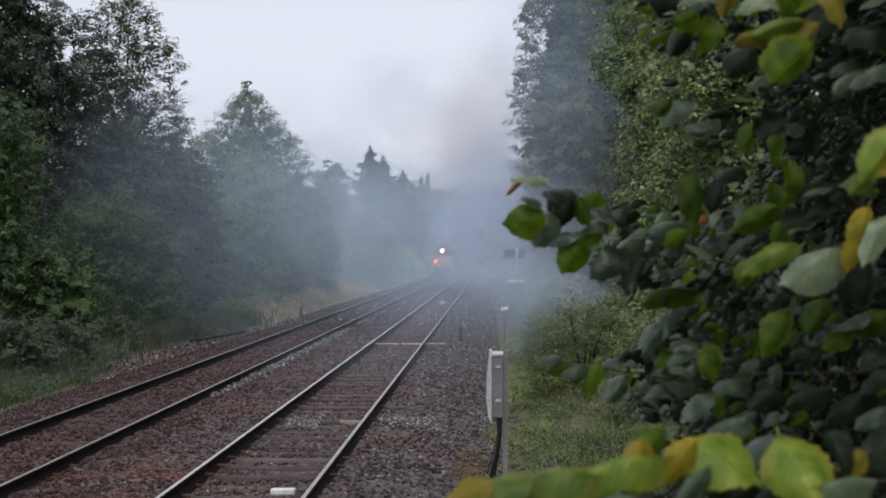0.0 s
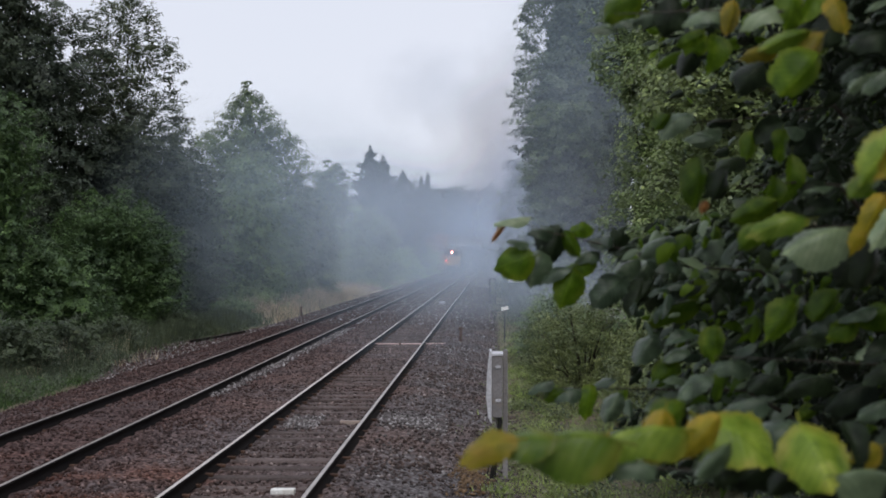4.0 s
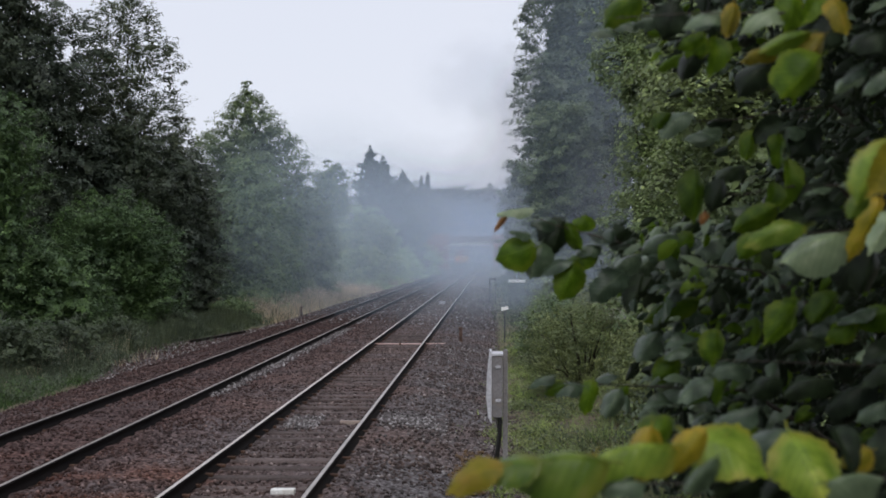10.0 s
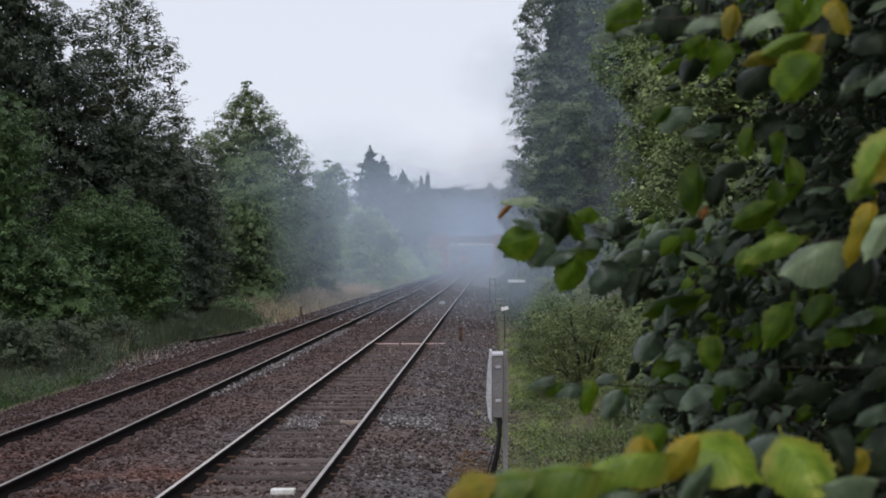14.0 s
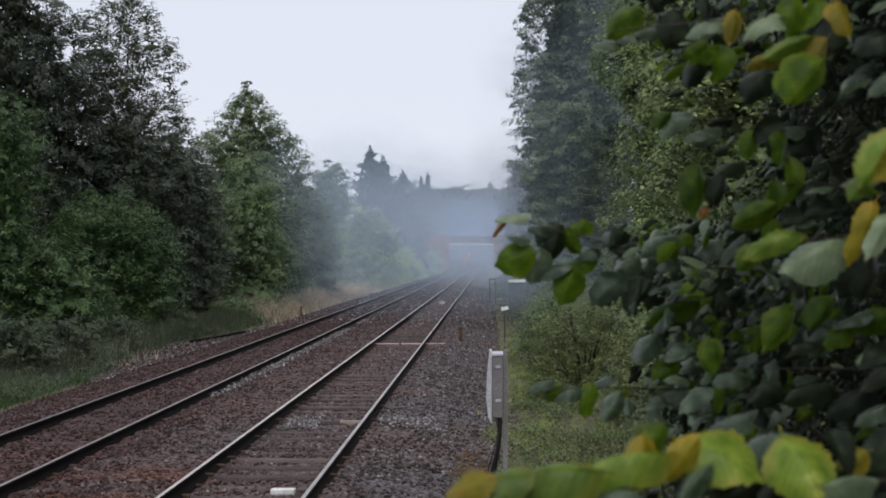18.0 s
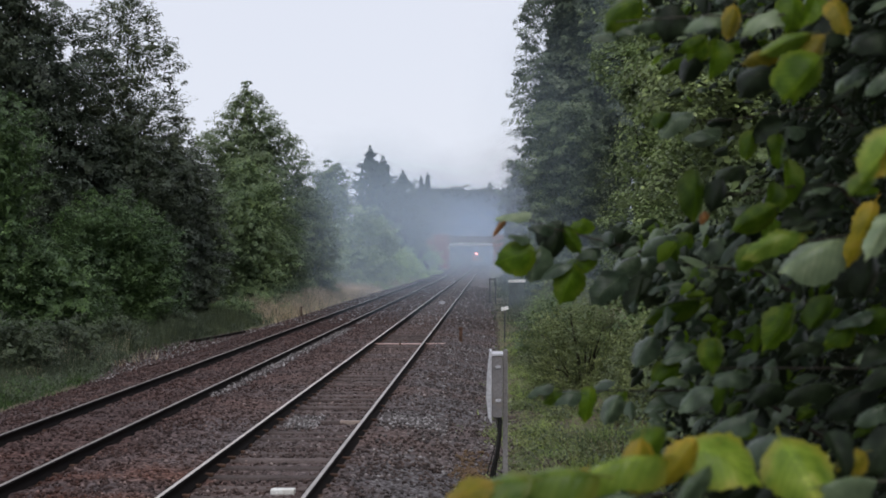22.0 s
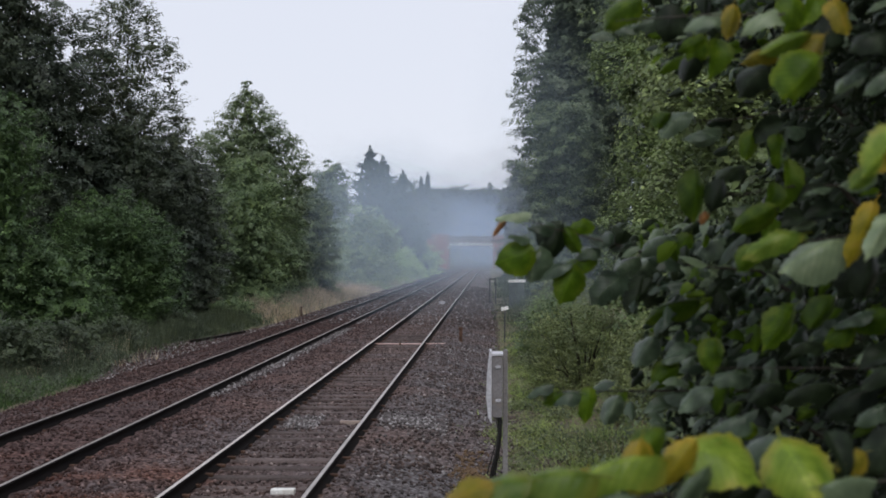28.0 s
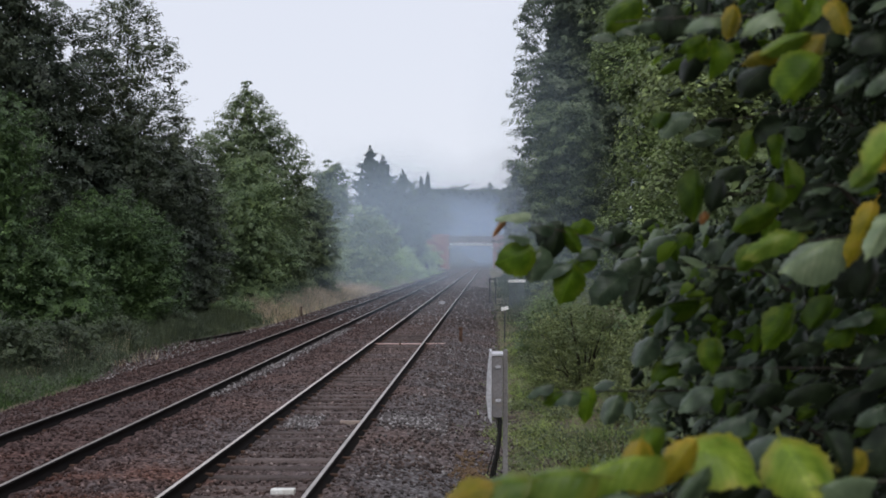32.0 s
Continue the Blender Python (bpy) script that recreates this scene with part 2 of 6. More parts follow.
M_BRIAR = foliage("briar_leaves", (0.08, 0.105, 0.046), (0.26, 0.305, 0.135))
# wide colour range paints lit sprigs and dark hollows into the hedge
M_NEAR_BUSH = foliage("lit_and_shaded_bush_leaves", (0.018, 0.031, 0.015), (0.33, 0.42, 0.19), 0.35, 0.3)
M_STRAW = foliage("dead_grass", (0.34, 0.265, 0.205), (0.6, 0.5, 0.4), 0.8, 0.3)
M_GRASS = foliage("green_grass", (0.03, 0.065, 0.018), (0.072, 0.13, 0.036), 0.6, 0.3)
M_BANK_GRASS = foliage("bank_grass", (0.15, 0.215, 0.065), (0.36, 0.46, 0.165), 0.6, 0.35)
M_SCRUB = foliage("nettle_leaves", (0.031, 0.045, 0.026), (0.094, 0.124, 0.072), 0.5, 0.25)
M_DEAD_STEM = foliage("brown_stems", (0.07, 0.05, 0.03), (0.16, 0.12, 0.075), 0.8, 0.15)
M_WEED = foliage("weeds", (0.034, 0.048, 0.028), (0.086, 0.11, 0.064), 0.7, 0.3)


# ---- mesh helpers ----
def mesh_from(name, verts, faces):
    v = np.asarray(verts, dtype=np.float32)
    q = np.asarray(faces, dtype=np.int32)
    me = bpy.data.meshes.new(name)
    me.vertices.add(len(v))
    me.vertices.foreach_set("co", v.ravel())
    me.loops.add(q.size)
    me.loops.foreach_set("vertex_index", q.ravel())
    me.polygons.add(len(q))
    me.polygons.foreach_set("loop_start", np.arange(len(q), dtype=np.int32) * q.shape[1])
    me.polygons.foreach_set("loop_total", np.full(len(q), q.shape[1], dtype=np.int32))
    me.update(calc_edges=True)
    return me


def mesh_part(name, me, material, parent=None, label="", smooth=False, kind=""):
    if not me.materials:
        me.materials.append(material)
    if smooth:
        me.polygons.foreach_set("use_smooth", np.ones(len(me.polygons), dtype=bool))
    ob = new(name, me)
    if parent:
        ob.parent = parent
    return tagged(ob, label, kind=kind)


def part(name, bm, material, parent=None, label="", smooth=False, kind=""):
    me = bpy.data.meshes.new(name)
    bm.normal_update()
    bm.to_mesh(me)
    bm.free()
    return mesh_part(name, me, material, parent, label, smooth, kind)


def empty(name, x, y, z, label, category, group="", turn=0.0):
    ob = new(name)
    ob.matrix_basis = pose(x, y, z, 0, 0, turn)
    return tagged(ob, label, category, group)


def box_bm(x0, x1, y0, y1, z0, z1, bevel=0.0, bm=None):
    own = bm or bmesh.new()
    vs = [own.verts.new((x, y, z)) for z in (z0, z1) for y in (y0, y1) for x in (x0, x1)]
    fs = [own.faces.new([vs[i] for i in f]) for f in ((0, 2, 3, 1), (4, 5, 7, 6), (0, 1, 5, 4), (2, 6, 7, 3), (0, 4, 6, 2), (1, 3, 7, 5))]
    if bevel:
        es = list({e for f in fs for e in f.edges})
        bmesh.ops.bevel(own, geom=es, offset=bevel, segments=2, affect='EDGES', profile=0.6)
    return own


def extrude_bm(outline, a, b, axis="y", bm=None):
    """A closed outline of (u, v) pairs, extruded from a to b along an axis."""
    own = bm or bmesh.new()
    place = {"y": lambda u, v, w: (u, w, v), "x": lambda u, v, w: (w, u, v), "z": lambda u, v, w: (u, v, w)}[axis]
    p = [own.verts.new(place(u, v, a)) for u, v in outline]
    q = [own.verts.new(place(u, v, b)) for u, v in outline]
    k = len(outline)
    for i in range(k):
        own.faces.new((p[i], p[(i + 1) % k], q[(i + 1) % k], q[i]))
    own.faces.new(p[::-1])
    own.faces.new(q)
    bmesh.ops.recalc_face_normals(own, faces=own.faces[:])
    return own


def tube(points, radii, sides=7):
    """Rings along a path: vertices and quads."""
    p = np.asarray(points, float)
    r = np.asarray(radii, float)
    d = np.gradient(p, axis=0)
    d /= np.linalg.norm(d, axis=1, keepdims=True) + 1e-9
    ref = np.where(np.abs(d[:, 2:3]) > 0.9, [[1.0, 0, 0]], [[0, 0, 1.0]])
    u = np.cross(d, ref)
    u /= np.linalg.norm(u, axis=1, keepdims=True) + 1e-9
    w = np.cross(d, u)
    a = np.linspace(0, 2 * np.pi, sides, endpoint=False)
    ring = np.cos(a)[None, :, None] * u[:, None] + np.sin(a)[None, :, None] * w[:, None]
    v = (p[:, None] + ring * r[:, None, None]).reshape(-1, 3)
    i = np.arange(len(p) - 1)[:, None] * sides
    j = np.arange(sides)[None]
    k = (j + 1) % sides
    return v, np.stack([i + j, i + k, i + sides + k, i + sides + j], -1).reshape(-1, 4)


def tube_part(name, points, radii, material, parent=None, sides=7, label=""):
    return mesh_part(name, mesh_from(name, *tube(points, radii, sides)), material, parent, label, smooth=True)


def leaf_cards(centres, normals, size, rng, aspect=0.62, fold=0.12, three=False):
    """Small leaves: folded, four corners each, or three for trees further off."""
    k = len(centres)
    nrm = normals / (np.linalg.norm(normals, axis=1, keepdims=True) + 1e-9)
    a = np.cross(nrm, rng.normal(size=(k, 3)))
    a /= np.linalg.norm(a, axis=1, keepdims=True) + 1e-9
    b = np.cross(nrm, a)
    s = (size * rng.uniform(0.6, 1.35, k))[:, None]
    if three:
        v = np.stack([centres - a * s * 0.45 + b * s * 0.36, centres - a * s * 0.45 - b * s * 0.36, centres + a * s * 0.6], 1)
        return v.reshape(-1, 3), np.arange(3 * k).reshape(-1, 3)
    f = nrm * s * fold
    v = np.stack([centres - a * s * 0.5, centres + b * s * aspect * 0.5 + f, centres + a * s * 0.5 - f, centres - b * s * aspect * 0.5 + f], 1)
    return v.reshape(-1, 3), np.arange(4 * k).reshape(-1, 4)


def smooth01(a, b, x):
    t = np.clip((x - a) / (b - a), 0, 1)
    return t * t * (3 - 2 * t)


def ground_z(x, y):
    """The lie of the land: a level bed for the tracks, banks on both sides that grow towards the bridge."""
    x, y = np.asarray(x, float), np.asarray(y, float)
    shift = np.maximum(y - 342, 0) ** 2 / 2900.0
    x = x - np.minimum(shift, 400)
    rise_l = 0.25 + 1.2 * smooth01(60, 140, y) + 5.0 * smooth01(150, 300, y)
    rise_r = 0.75 + 1.0 * smooth01(40, 140, y) + 4.5 * smooth01(150, 300, y)
    z = -0.42 + rise_l * smooth01(9.6, 19.0, -x) + rise_r * smooth01(0.5, 5.0, x)
    z += 14.0 * smooth01(560, 680, y) * smooth01(6, 30, np.abs(x + 4))
    z += 0.06 * np.sin(x * 1.3 + y * 0.7) * np.sin(y * 0.45 + 2) * (smooth01(9.3, 12, -x) + smooth01(0.6, 3, x))
    return z


# ---- ground ----
gx = np.unique(np.concatenate([np.linspace(-900, -60, 16), np.linspace(-60, -9, 52), np.linspace(-9, 1, 8), np.linspace(1, 40, 42), np.linspace(40, 900, 16)]))
gy = np.unique(np.concatenate([np.linspace(-120, 5, 14), np.linspace(5, 120, 116), np.linspace(120, 420, 100), np.linspace(420, 3000, 40)]))
GXX, GYY = np.meshgrid(gx, gy)
gi = (np.arange(len(gy) - 1)[:, None] * len(gx) + np.arange(len(gx) - 1)[None]).ravel()
ground = mesh_part("ground", mesh_from("ground", np.stack([GXX, GYY, ground_z(GXX, GYY)], -1).reshape(-1, 3),
                   np.stack([gi, gi + 1, gi + 1 + len(gx), gi + len(gx)], -1)), M_GROUND, smooth=True)
tagged(ground, "rough grassy ground with low banks beside the railway", "ground", kind="structure")


def line_x(x, y):
    """Both tracks run straight to the bridge and bend off beyond it."""
    return x + np.maximum(np.asarray(y, float) - 342, 0) ** 2 / 2900.0


bed_profile = [(-9.3, -0.5), (-8.9, -0.36), (-8.1, -0.24), (-7.4, -0.14), (-6.95, -0.12), (-6.7, -0.15), (-6.4, -0.125), (-5.7, -0.13), (-5.42, -0.145), (-5.2, -0.145), (-4.95, -0.095), (-4.8, -0.085), (-4.3, -0.1), (-3.7, -0.12), (-3.3, -0.185),
               (-2.05, -0.185), (-1.75, -0.13), (-1.4, -0.13), (-1.1, -0.19), (-0.5, -0.33), (0.3, -0.42), (0.8, -0.55)]
by = np.unique(np.concatenate([np.linspace(-80, 10, 10), np.linspace(10, 70, 240), np.linspace(70, 320, 120), np.linspace(320, 900, 40)]))
bp = np.array(bed_profile)
rng = np.random.default_rng(5)
BX = line_x(bp[None, :, 0], by[:, None]) + np.zeros((len(by), 1))
BZ = bp[None, :, 1] + rng.normal(0, 0.012, (len(by), len(bp))) * np.clip((58 - by[:, None]) / 28, 0, 1)
BY = by[:, None] + np.zeros((1, len(bp)))
bi = (np.arange(len(by) - 1)[:, None] * len(bp) + np.arange(len(bp) - 1)[None]).ravel()
bed = mesh_part("ballast_bed", mesh_from("ballast_bed", np.stack([BX, BY, BZ], -1).reshape(-1, 3), np.stack([bi, bi + 1, bi + 1 + len(bp), bi + len(bp)], -1)), M_BALLAST, smooth=True)
tagged(bed, "brown-grey crushed stone ballast under two railway tracks", "ballast", kind="structure")


def bed_z(x):
    return np.interp(x, bp[:, 0], bp[:, 1])


def stones(name, material, x, y, size, seed, label, parent=None, lift=0.2, z=None):
    """Loose angular stones lying on the bed, eight faces each."""
    r = np.random.default_rng(seed)
    k = len(x)
    s = size * r.uniform(0.5, 1.3, k)
    base = np.array([(1, 0, 0), (-1, 0, 0), (0, 1, 0), (0, -1, 0), (0, 0, 1), (0, 0, -1)], float)
    v = base[None] * r.uniform(0.55, 1.25, (k, 6, 1)) + r.normal(0, 0.22, (k, 6, 3))
    a = r.uniform(0, 2 * np.pi, k)
    c, sn = np.cos(a)[:, None], np.sin(a)[:, None]
    vx, vy = v[..., 0] * c - v[..., 1] * sn, v[..., 0] * sn + v[..., 1] * c
    v = np.stack([vx, vy, v[..., 2] * 0.75], -1) * s[:, None, None] * 0.5
    v += np.stack([x, y, (bed_z(x) if z is None else z) + s * lift], -1)[:, None]
    f = np.array([(0, 2, 4), (2, 1, 4), (1, 3, 4), (3, 0, 4), (2, 0, 5), (1, 2, 5), (3, 1, 5), (0, 3, 5)])
    faces = (f[None] + (np.arange(k) * 6)[:, None, None]).reshape(-1, 3)
    ob = mesh_part(name, mesh_from(name, v.reshape(-1, 3), faces), material, parent)
    return tagged(ob, label, "" if parent else "ballast", kind="stuff")


r = np.random.default_rng(11)
k = 47000
sy = 11.5 + 58 * r.uniform(0, 1, k) ** 1.7
sx = r.uniform(-9.0, 0.35, k)
keep = np.ones(k, bool)
for rail_at in (-1.93, -3.43, -5.31, -6.81):
    keep &= np.abs(sx - rail_at) > 0.11
stones("ballast_stones", M_STONE, sx[keep], sy[keep], 0.058, 12, "loose brown-grey crushed stones on the track bed")
k = 15000
sy = 52 + 66 * r.uniform(0, 1, k) ** 1.3
sx = r.uniform(-9.0, 0.35, k)
pick = r.uniform(0, 1, k) < 0.3
for rail_at in (-1.93, -3.43, -5.31, -6.81):
    off = np.abs(sx - rail_at) > 0.13
    sx, sy, pick = sx[off], sy[off], pick[off]
stones("ballast_stones", M_STONE, sx[~pick], sy[~pick], 0.085, 19, "crushed stones on the hazy stretch of the track bed")
stones("pale_ballast_stones", M_PALE_STONE, sx[pick], sy[pick], 0.085, 20, "paler stones on the hazy stretch of the track bed", lift=0.3)
k = 2500
sy = r.uniform(25, 48, k)
sx = -5.08 + r.normal(0, 0.13, k) + 0.004 * (sy - 30)
stones("pale_ballast_stones", M_PALE_STONE, sx, sy, 0.06, 13, "paler grey crushed stones strewn beside a rail", lift=0.35)
k = 2300
sy = r.normal(21.6, 0.38, k)
sx = np.where(r.uniform(0, 1, k) < 0.55, r.uniform(-1.75, -0.7, k), r.uniform(-3.25, -2.7, k))
stones("pale_ballast_stones", M_PALE_STONE, sx, sy, 0.055, 14, "pale patch of crushed stones across a track", lift=0.35)
k = 1500
sy = 13 + 30 * r.uniform(0, 1, k)
sx = r.uniform(-1.6, 0.2, k)
stones("pale_ballast_stones", M_PALE_STONE, sx, sy, 0.055, 15, "scattered pale stones among grey ballast", lift=0.3)
k = 420
sx, sy = -0.22 + r.normal(0, 0.13, k), 17.6 + r.normal(0, 0.9, k)
stones("rusty_stones", surface("rust_stained_stone", (0.085, 0.05, 0.026), (0.16, 0.1, 0.05), 5.0), sx, sy, 0.06, 18, "orange-brown stained stones beside a trackside box", lift=0.35)


# bare stony earth beside the trackside box
k = 1500
sx, sy = 0.3 + 0.9 * r.uniform(0, 1, k) ** 1.4, r.uniform(14, 27, k)
stones("earth_stones", M_STONE, sx, sy, 0.055, 21, "brown stones on bare earth beside a trackside box", lift=0.3, z=ground_z(sx, sy))


# the gravel pocket between the far track and the weeds
k = 9000
sy = r.uniform(30, 58, k)
sx = -8.7 - r.uniform(0, 1, k) * np.clip(2.3 - 0.15 * np.abs(sy - 42), 0.45, 2.1) * r.uniform(0.7, 1.05, k)
sz = np.maximum(ground_z(sx, sy), bed_z(sx))
pick = r.uniform(0, 1, k) < 0.4
stones("cess_stones", M_STONE, sx[~pick], sy[~pick], 0.07, 16, "brown-grey stones on the bare ground beside the far track", lift=0.3, z=sz[~pick])
stones("pale_cess_stones", M_PALE_STONE, sx[pick], sy[pick], 0.07, 17, "paler stones strewn on bare ground beside the far track", lift=0.3, z=sz[pick])


# ---- tracks ----
def track(name, left, right, label, head_material, sunk=0.0):
    t = empty(name, 0, 0, 0, label, "railway track", "two railway tracks")
    ys = np.unique(np.concatenate([np.linspace(6, 300, 60), np.linspace(300, 900, 60)]))
    lower = [(-0.07, -0.155), (0.07, -0.155), (0.07, -0.142), (0.012, -0.118), (0.01, -0.046), (0.033, -0.036), (0.036, -0.008), (0.03, -0.0012), (-0.03, -0.0012), (-0.036, -0.008), (-0.033, -0.036), (-0.01, -0.046), (-0.012, -0.118), (-0.07, -0.142)]
    head = [(-0.024, -0.001), (0.024, -0.001), (0.02, 0.0012), (-0.02, 0.0012)]
    for x in (left, right):
        made = []
        for prof in (lower, head):
            pr = np.array(prof)
            n = len(pr)
            v = np.stack([line_x(x, ys)[:, None] + pr[None, :, 0], ys[:, None] + 0 * pr[None, :, 0], pr[None, :, 1] + 0 * ys[:, None]], -1).reshape(-1, 3)
            i = np.arange(len(ys) - 1)[:, None] * n
            j = np.arange(n)[None]
            made.append((v, np.stack([i + j, i + (j + 1) % n, i + n + (j + 1) % n, i + n + j], -1).reshape(-1, 4)))
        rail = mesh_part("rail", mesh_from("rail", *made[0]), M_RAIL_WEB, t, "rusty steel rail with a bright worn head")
        mesh_part("rail_head", mesh_from("rail_head", *made[1]), head_material, rail, "polished rail head")
    mid = 0.5 * (left + right)
    block = extrude_bm([(-0.13, -0.36), (0.13, -0.36), (0.125, -0.19), (0.1, -0.165), (-0.1, -0.165), (-0.125, -0.19)], -1.25, 1.25, "x")
    bmesh.ops.translate(block, verts=block.verts[:], vec=(0, 0, 0.008))
    sleeper_mesh = bpy.data.meshes.new("sleeper")
    block.to_mesh(sleeper_mesh)
    block.free()
    clip = box_bm(-0.11, 0.11, -0.05, 0.05, -0.16, -0.125, 0.012)
    clip_mesh = bpy.data.meshes.new("rail_clip")
    clip.to_mesh(clip_mesh)
    clip.free()
    rr = random.Random(3)
    for i in range(140):
        y = 8.0 + 0.68 * i
        s = mesh_part("sleeper", sleeper_mesh, M_SLEEPER, t)
        s.matrix_basis = pose(mid + rr.uniform(-0.02, 0.02), y, rr.uniform(-0.024, 0.008) - sunk, rr.uniform(-1, 1), 0, rr.uniform(-0.5, 0.5))
        if i < 60:
            for x in (left, right):
                c = mesh_part("rail_clip", clip_mesh, M_IRON, s)
                c.location = (x - mid, 0, 0.004 + 0.5 * sunk)
    far = [(mid, 8.0 + 0.68 * i) for i in range(140, 520)]
    base = np.array([v.co[:] for v in sleeper_mesh.vertices])
    quads = [tuple(p.vertices) for p in sleeper_mesh.polygons if len(p.vertices) == 4]
    v = np.concatenate([base + (float(line_x(x, y)), y, -0.01 - sunk) for x, y in far])
    f = np.concatenate([np.array(quads) + i * len(base) for i in range(len(far))])
    mesh_part("far_sleepers", mesh_from("far_sleepers", v, f), M_SLEEPER, t, kind="stuff")
    return t


track("near_track", -3.43, -1.93, "near railway track with bright rails on worn concrete sleepers", M_RAIL_HEAD)
track("far_track", -6.81, -5.31, "far railway track with duller rails sunk in brown ballast", M_RAIL_DULL, 0.03)


# ---- trees ----
def spray_leaves(rg, anchors, out, size, per, rise, long_, flat=0.48, ragged=0.3):
    """Leaves of drooping sprays: each spray a small domed fan that points out from the crown."""
    n = len(anchors)
    o = out + rg.normal(0, 0.45, (n, 3)) * np.array([1, 1, 0.35])
    o[:, 2] = np.abs(o[:, 2]) * 0.3 + rise + rg.normal(0, 0.18, n)
    o /= np.linalg.norm(o, axis=1, keepdims=True) + 1e-9
    b = np.cross(np.array([0.0, 0.0, 1.0]), o)
    b /= np.linalg.norm(b, axis=1, keepdims=True) + 1e-9
    up = np.cross(o, b)
    k = n * per
    w = np.repeat(np.arange(n), per)
    u = rg.uniform(-0.7, 1.0, k)
    v = rg.uniform(-1, 1, k) * 0.62 * np.sqrt(np.clip(1.02 - u * u, 0.03, 1))
    hgt = flat * (1 - u * u - 1.6 * v * v) + rg.normal(0, 0.15, k)
    s = size[w][:, None]
    pos = anchors[w] + s * ((u * long_)[:, None] * o[w] + v[:, None] * b[w] + hgt[:, None] * up[w])
    nrm = up[w] + (0.9 * u)[:, None] * o[w] + (1.2 * v)[:, None] * b[w] + 0.45 * out[w] + rg.normal(0, ragged, (k, 3))
    return pos, nrm


def tree(name, label, x, y, top, radius, shape, material, leaf=0.16, count=9000, seed=1, group="", depth=1.0, trunk=0.16, limbs=6, category="tree", inner=0.35, lobes=18, free=0.25, spray=0.5, rise=0.12, long_=1.2, per=70, low=0.7, flat=0.48):
    """A trunk, limbs and a crown of leafy sprays on rounded boughs. shape: (share of the height, share of the radius) from the lowest leaves to the top."""
    rg = np.random.default_rng(seed)
    z0 = float(ground_z(x, y)) - 0.1
    height = top - z0
    t = empty(name, x, y, z0, label, category, group)
    hs = np.array([p[0] for p in shape])
    rs = np.array([p[1] for p in shape]) * radius
    pick = np.linspace(hs[0], hs[-1], 80)
    weight = np.interp(pick, hs, rs) ** 1.2 + 0.05 * radius
    cum = np.cumsum(weight) / weight.sum()
    lh = np.interp((np.arange(lobes) + rg.uniform(0.1, 0.9, lobes)) / lobes, cum, pick)
    la = np.arange(lobes) * 2.4 + rg.uniform(-0.5, 0.5, lobes)
    full = np.interp(lh, hs, rs)
    lr = (0.4 * full + 0.1 * radius) * rg.uniform(0.7, 1.25, lobes)
    lr = np.minimum(lr, np.maximum((1.02 - lh) * height, 0.1 * radius))
    ld = np.maximum(full * rg.uniform(0.88, 1.06, lobes) - lr * 0.9, 0)
    lc = np.stack([ld * np.cos(la), ld * np.sin(la) * depth, lh * height - 0.3 * lr], -1)
    n = max(24, int(count / per))
    of = rg.choice(lobes, n, p=lr ** 2 / (lr ** 2).sum())
    way = rg.normal(0, 1, (n, 3)) + np.array([0, 0, 0.45])
    way /= np.linalg.norm(way, axis=1, keepdims=True)
    cc = lc[of] + way * (lr[of] * rg.uniform(low, 1.05, n))[:, None] * np.array([1, 1, 0.85])
    loose = rg.uniform(0, 1, n) < free
    fh = rg.choice(pick, n, p=weight / weight.sum())
    fa = rg.uniform(0, 2 * np.pi, n)
    fr = np.interp(fh, hs, rs) * np.sqrt(rg.uniform(low * low, 1.0, n)) * (1 + 0.1 * np.sin(4 * fa + 11 * fh))
    cc[loose] = np.stack([fr * np.cos(fa), fr * np.sin(fa) * depth, fh * height], -1)[loose]
    axis = np.hypot(cc[:, 0], cc[:, 1] / depth) + 1e-6
    size = spray * rg.uniform(0.55, 1.3, n)
    room = np.maximum(np.interp(np.clip(cc[:, 2] / height, hs[0], hs[-1]), hs, rs) * 1.06 - 0.25 * size, 0.03 * radius)
    pull = np.minimum(1.0, room / axis)
    cc[:, 0] *= pull
    cc[:, 1] *= pull
    cc[:, 2] = np.minimum(cc[:, 2], height - 0.15 * size)
    size = np.minimum(size, 0.14 * spray + 0.6 * np.interp(np.clip(cc[:, 2] / height, hs[0], hs[-1]), hs, rs))
    out = cc - np.array([0, 0, 1]) * (cc[:, 2:3] - 0.1 * height * rg.uniform(0, 1, (n, 1))) * 1.0
    out[:, 2] *= 0.2
    out /= np.linalg.norm(out, axis=1, keepdims=True) + 1e-6
    out = 0.6 * out + 0.4 * way
    pos, nrm = spray_leaves(rg, cc, out, size, per, rise, long_, flat)
    sizes = np.full(len(pos), leaf)
    if inner:
        k = int(count * 0.14 * inner / 0.35)
        h2 = rg.choice(pick, k, p=weight / weight.sum())
        r2 = np.interp(h2, hs, rs) * 0.68 * np.sqrt(rg.uniform(0, 1, k))
        a2 = rg.uniform(0, 2 * np.pi, k)
        pos = np.concatenate([pos, np.stack([r2 * np.cos(a2), r2 * np.sin(a2) * depth, h2 * height * 0.9], -1)])
        nrm = np.concatenate([nrm, rg.normal(0, 1, (k, 3))])
        sizes = np.concatenate([sizes, np.full(k, leaf * 2.4)])
    pos[:, 2] = np.maximum(pos[:, 2], 0.12)
    mesh_part("crown", mesh_from("crown", *leaf_cards(pos, nrm, sizes, rg, three=y > 30)), material, t)
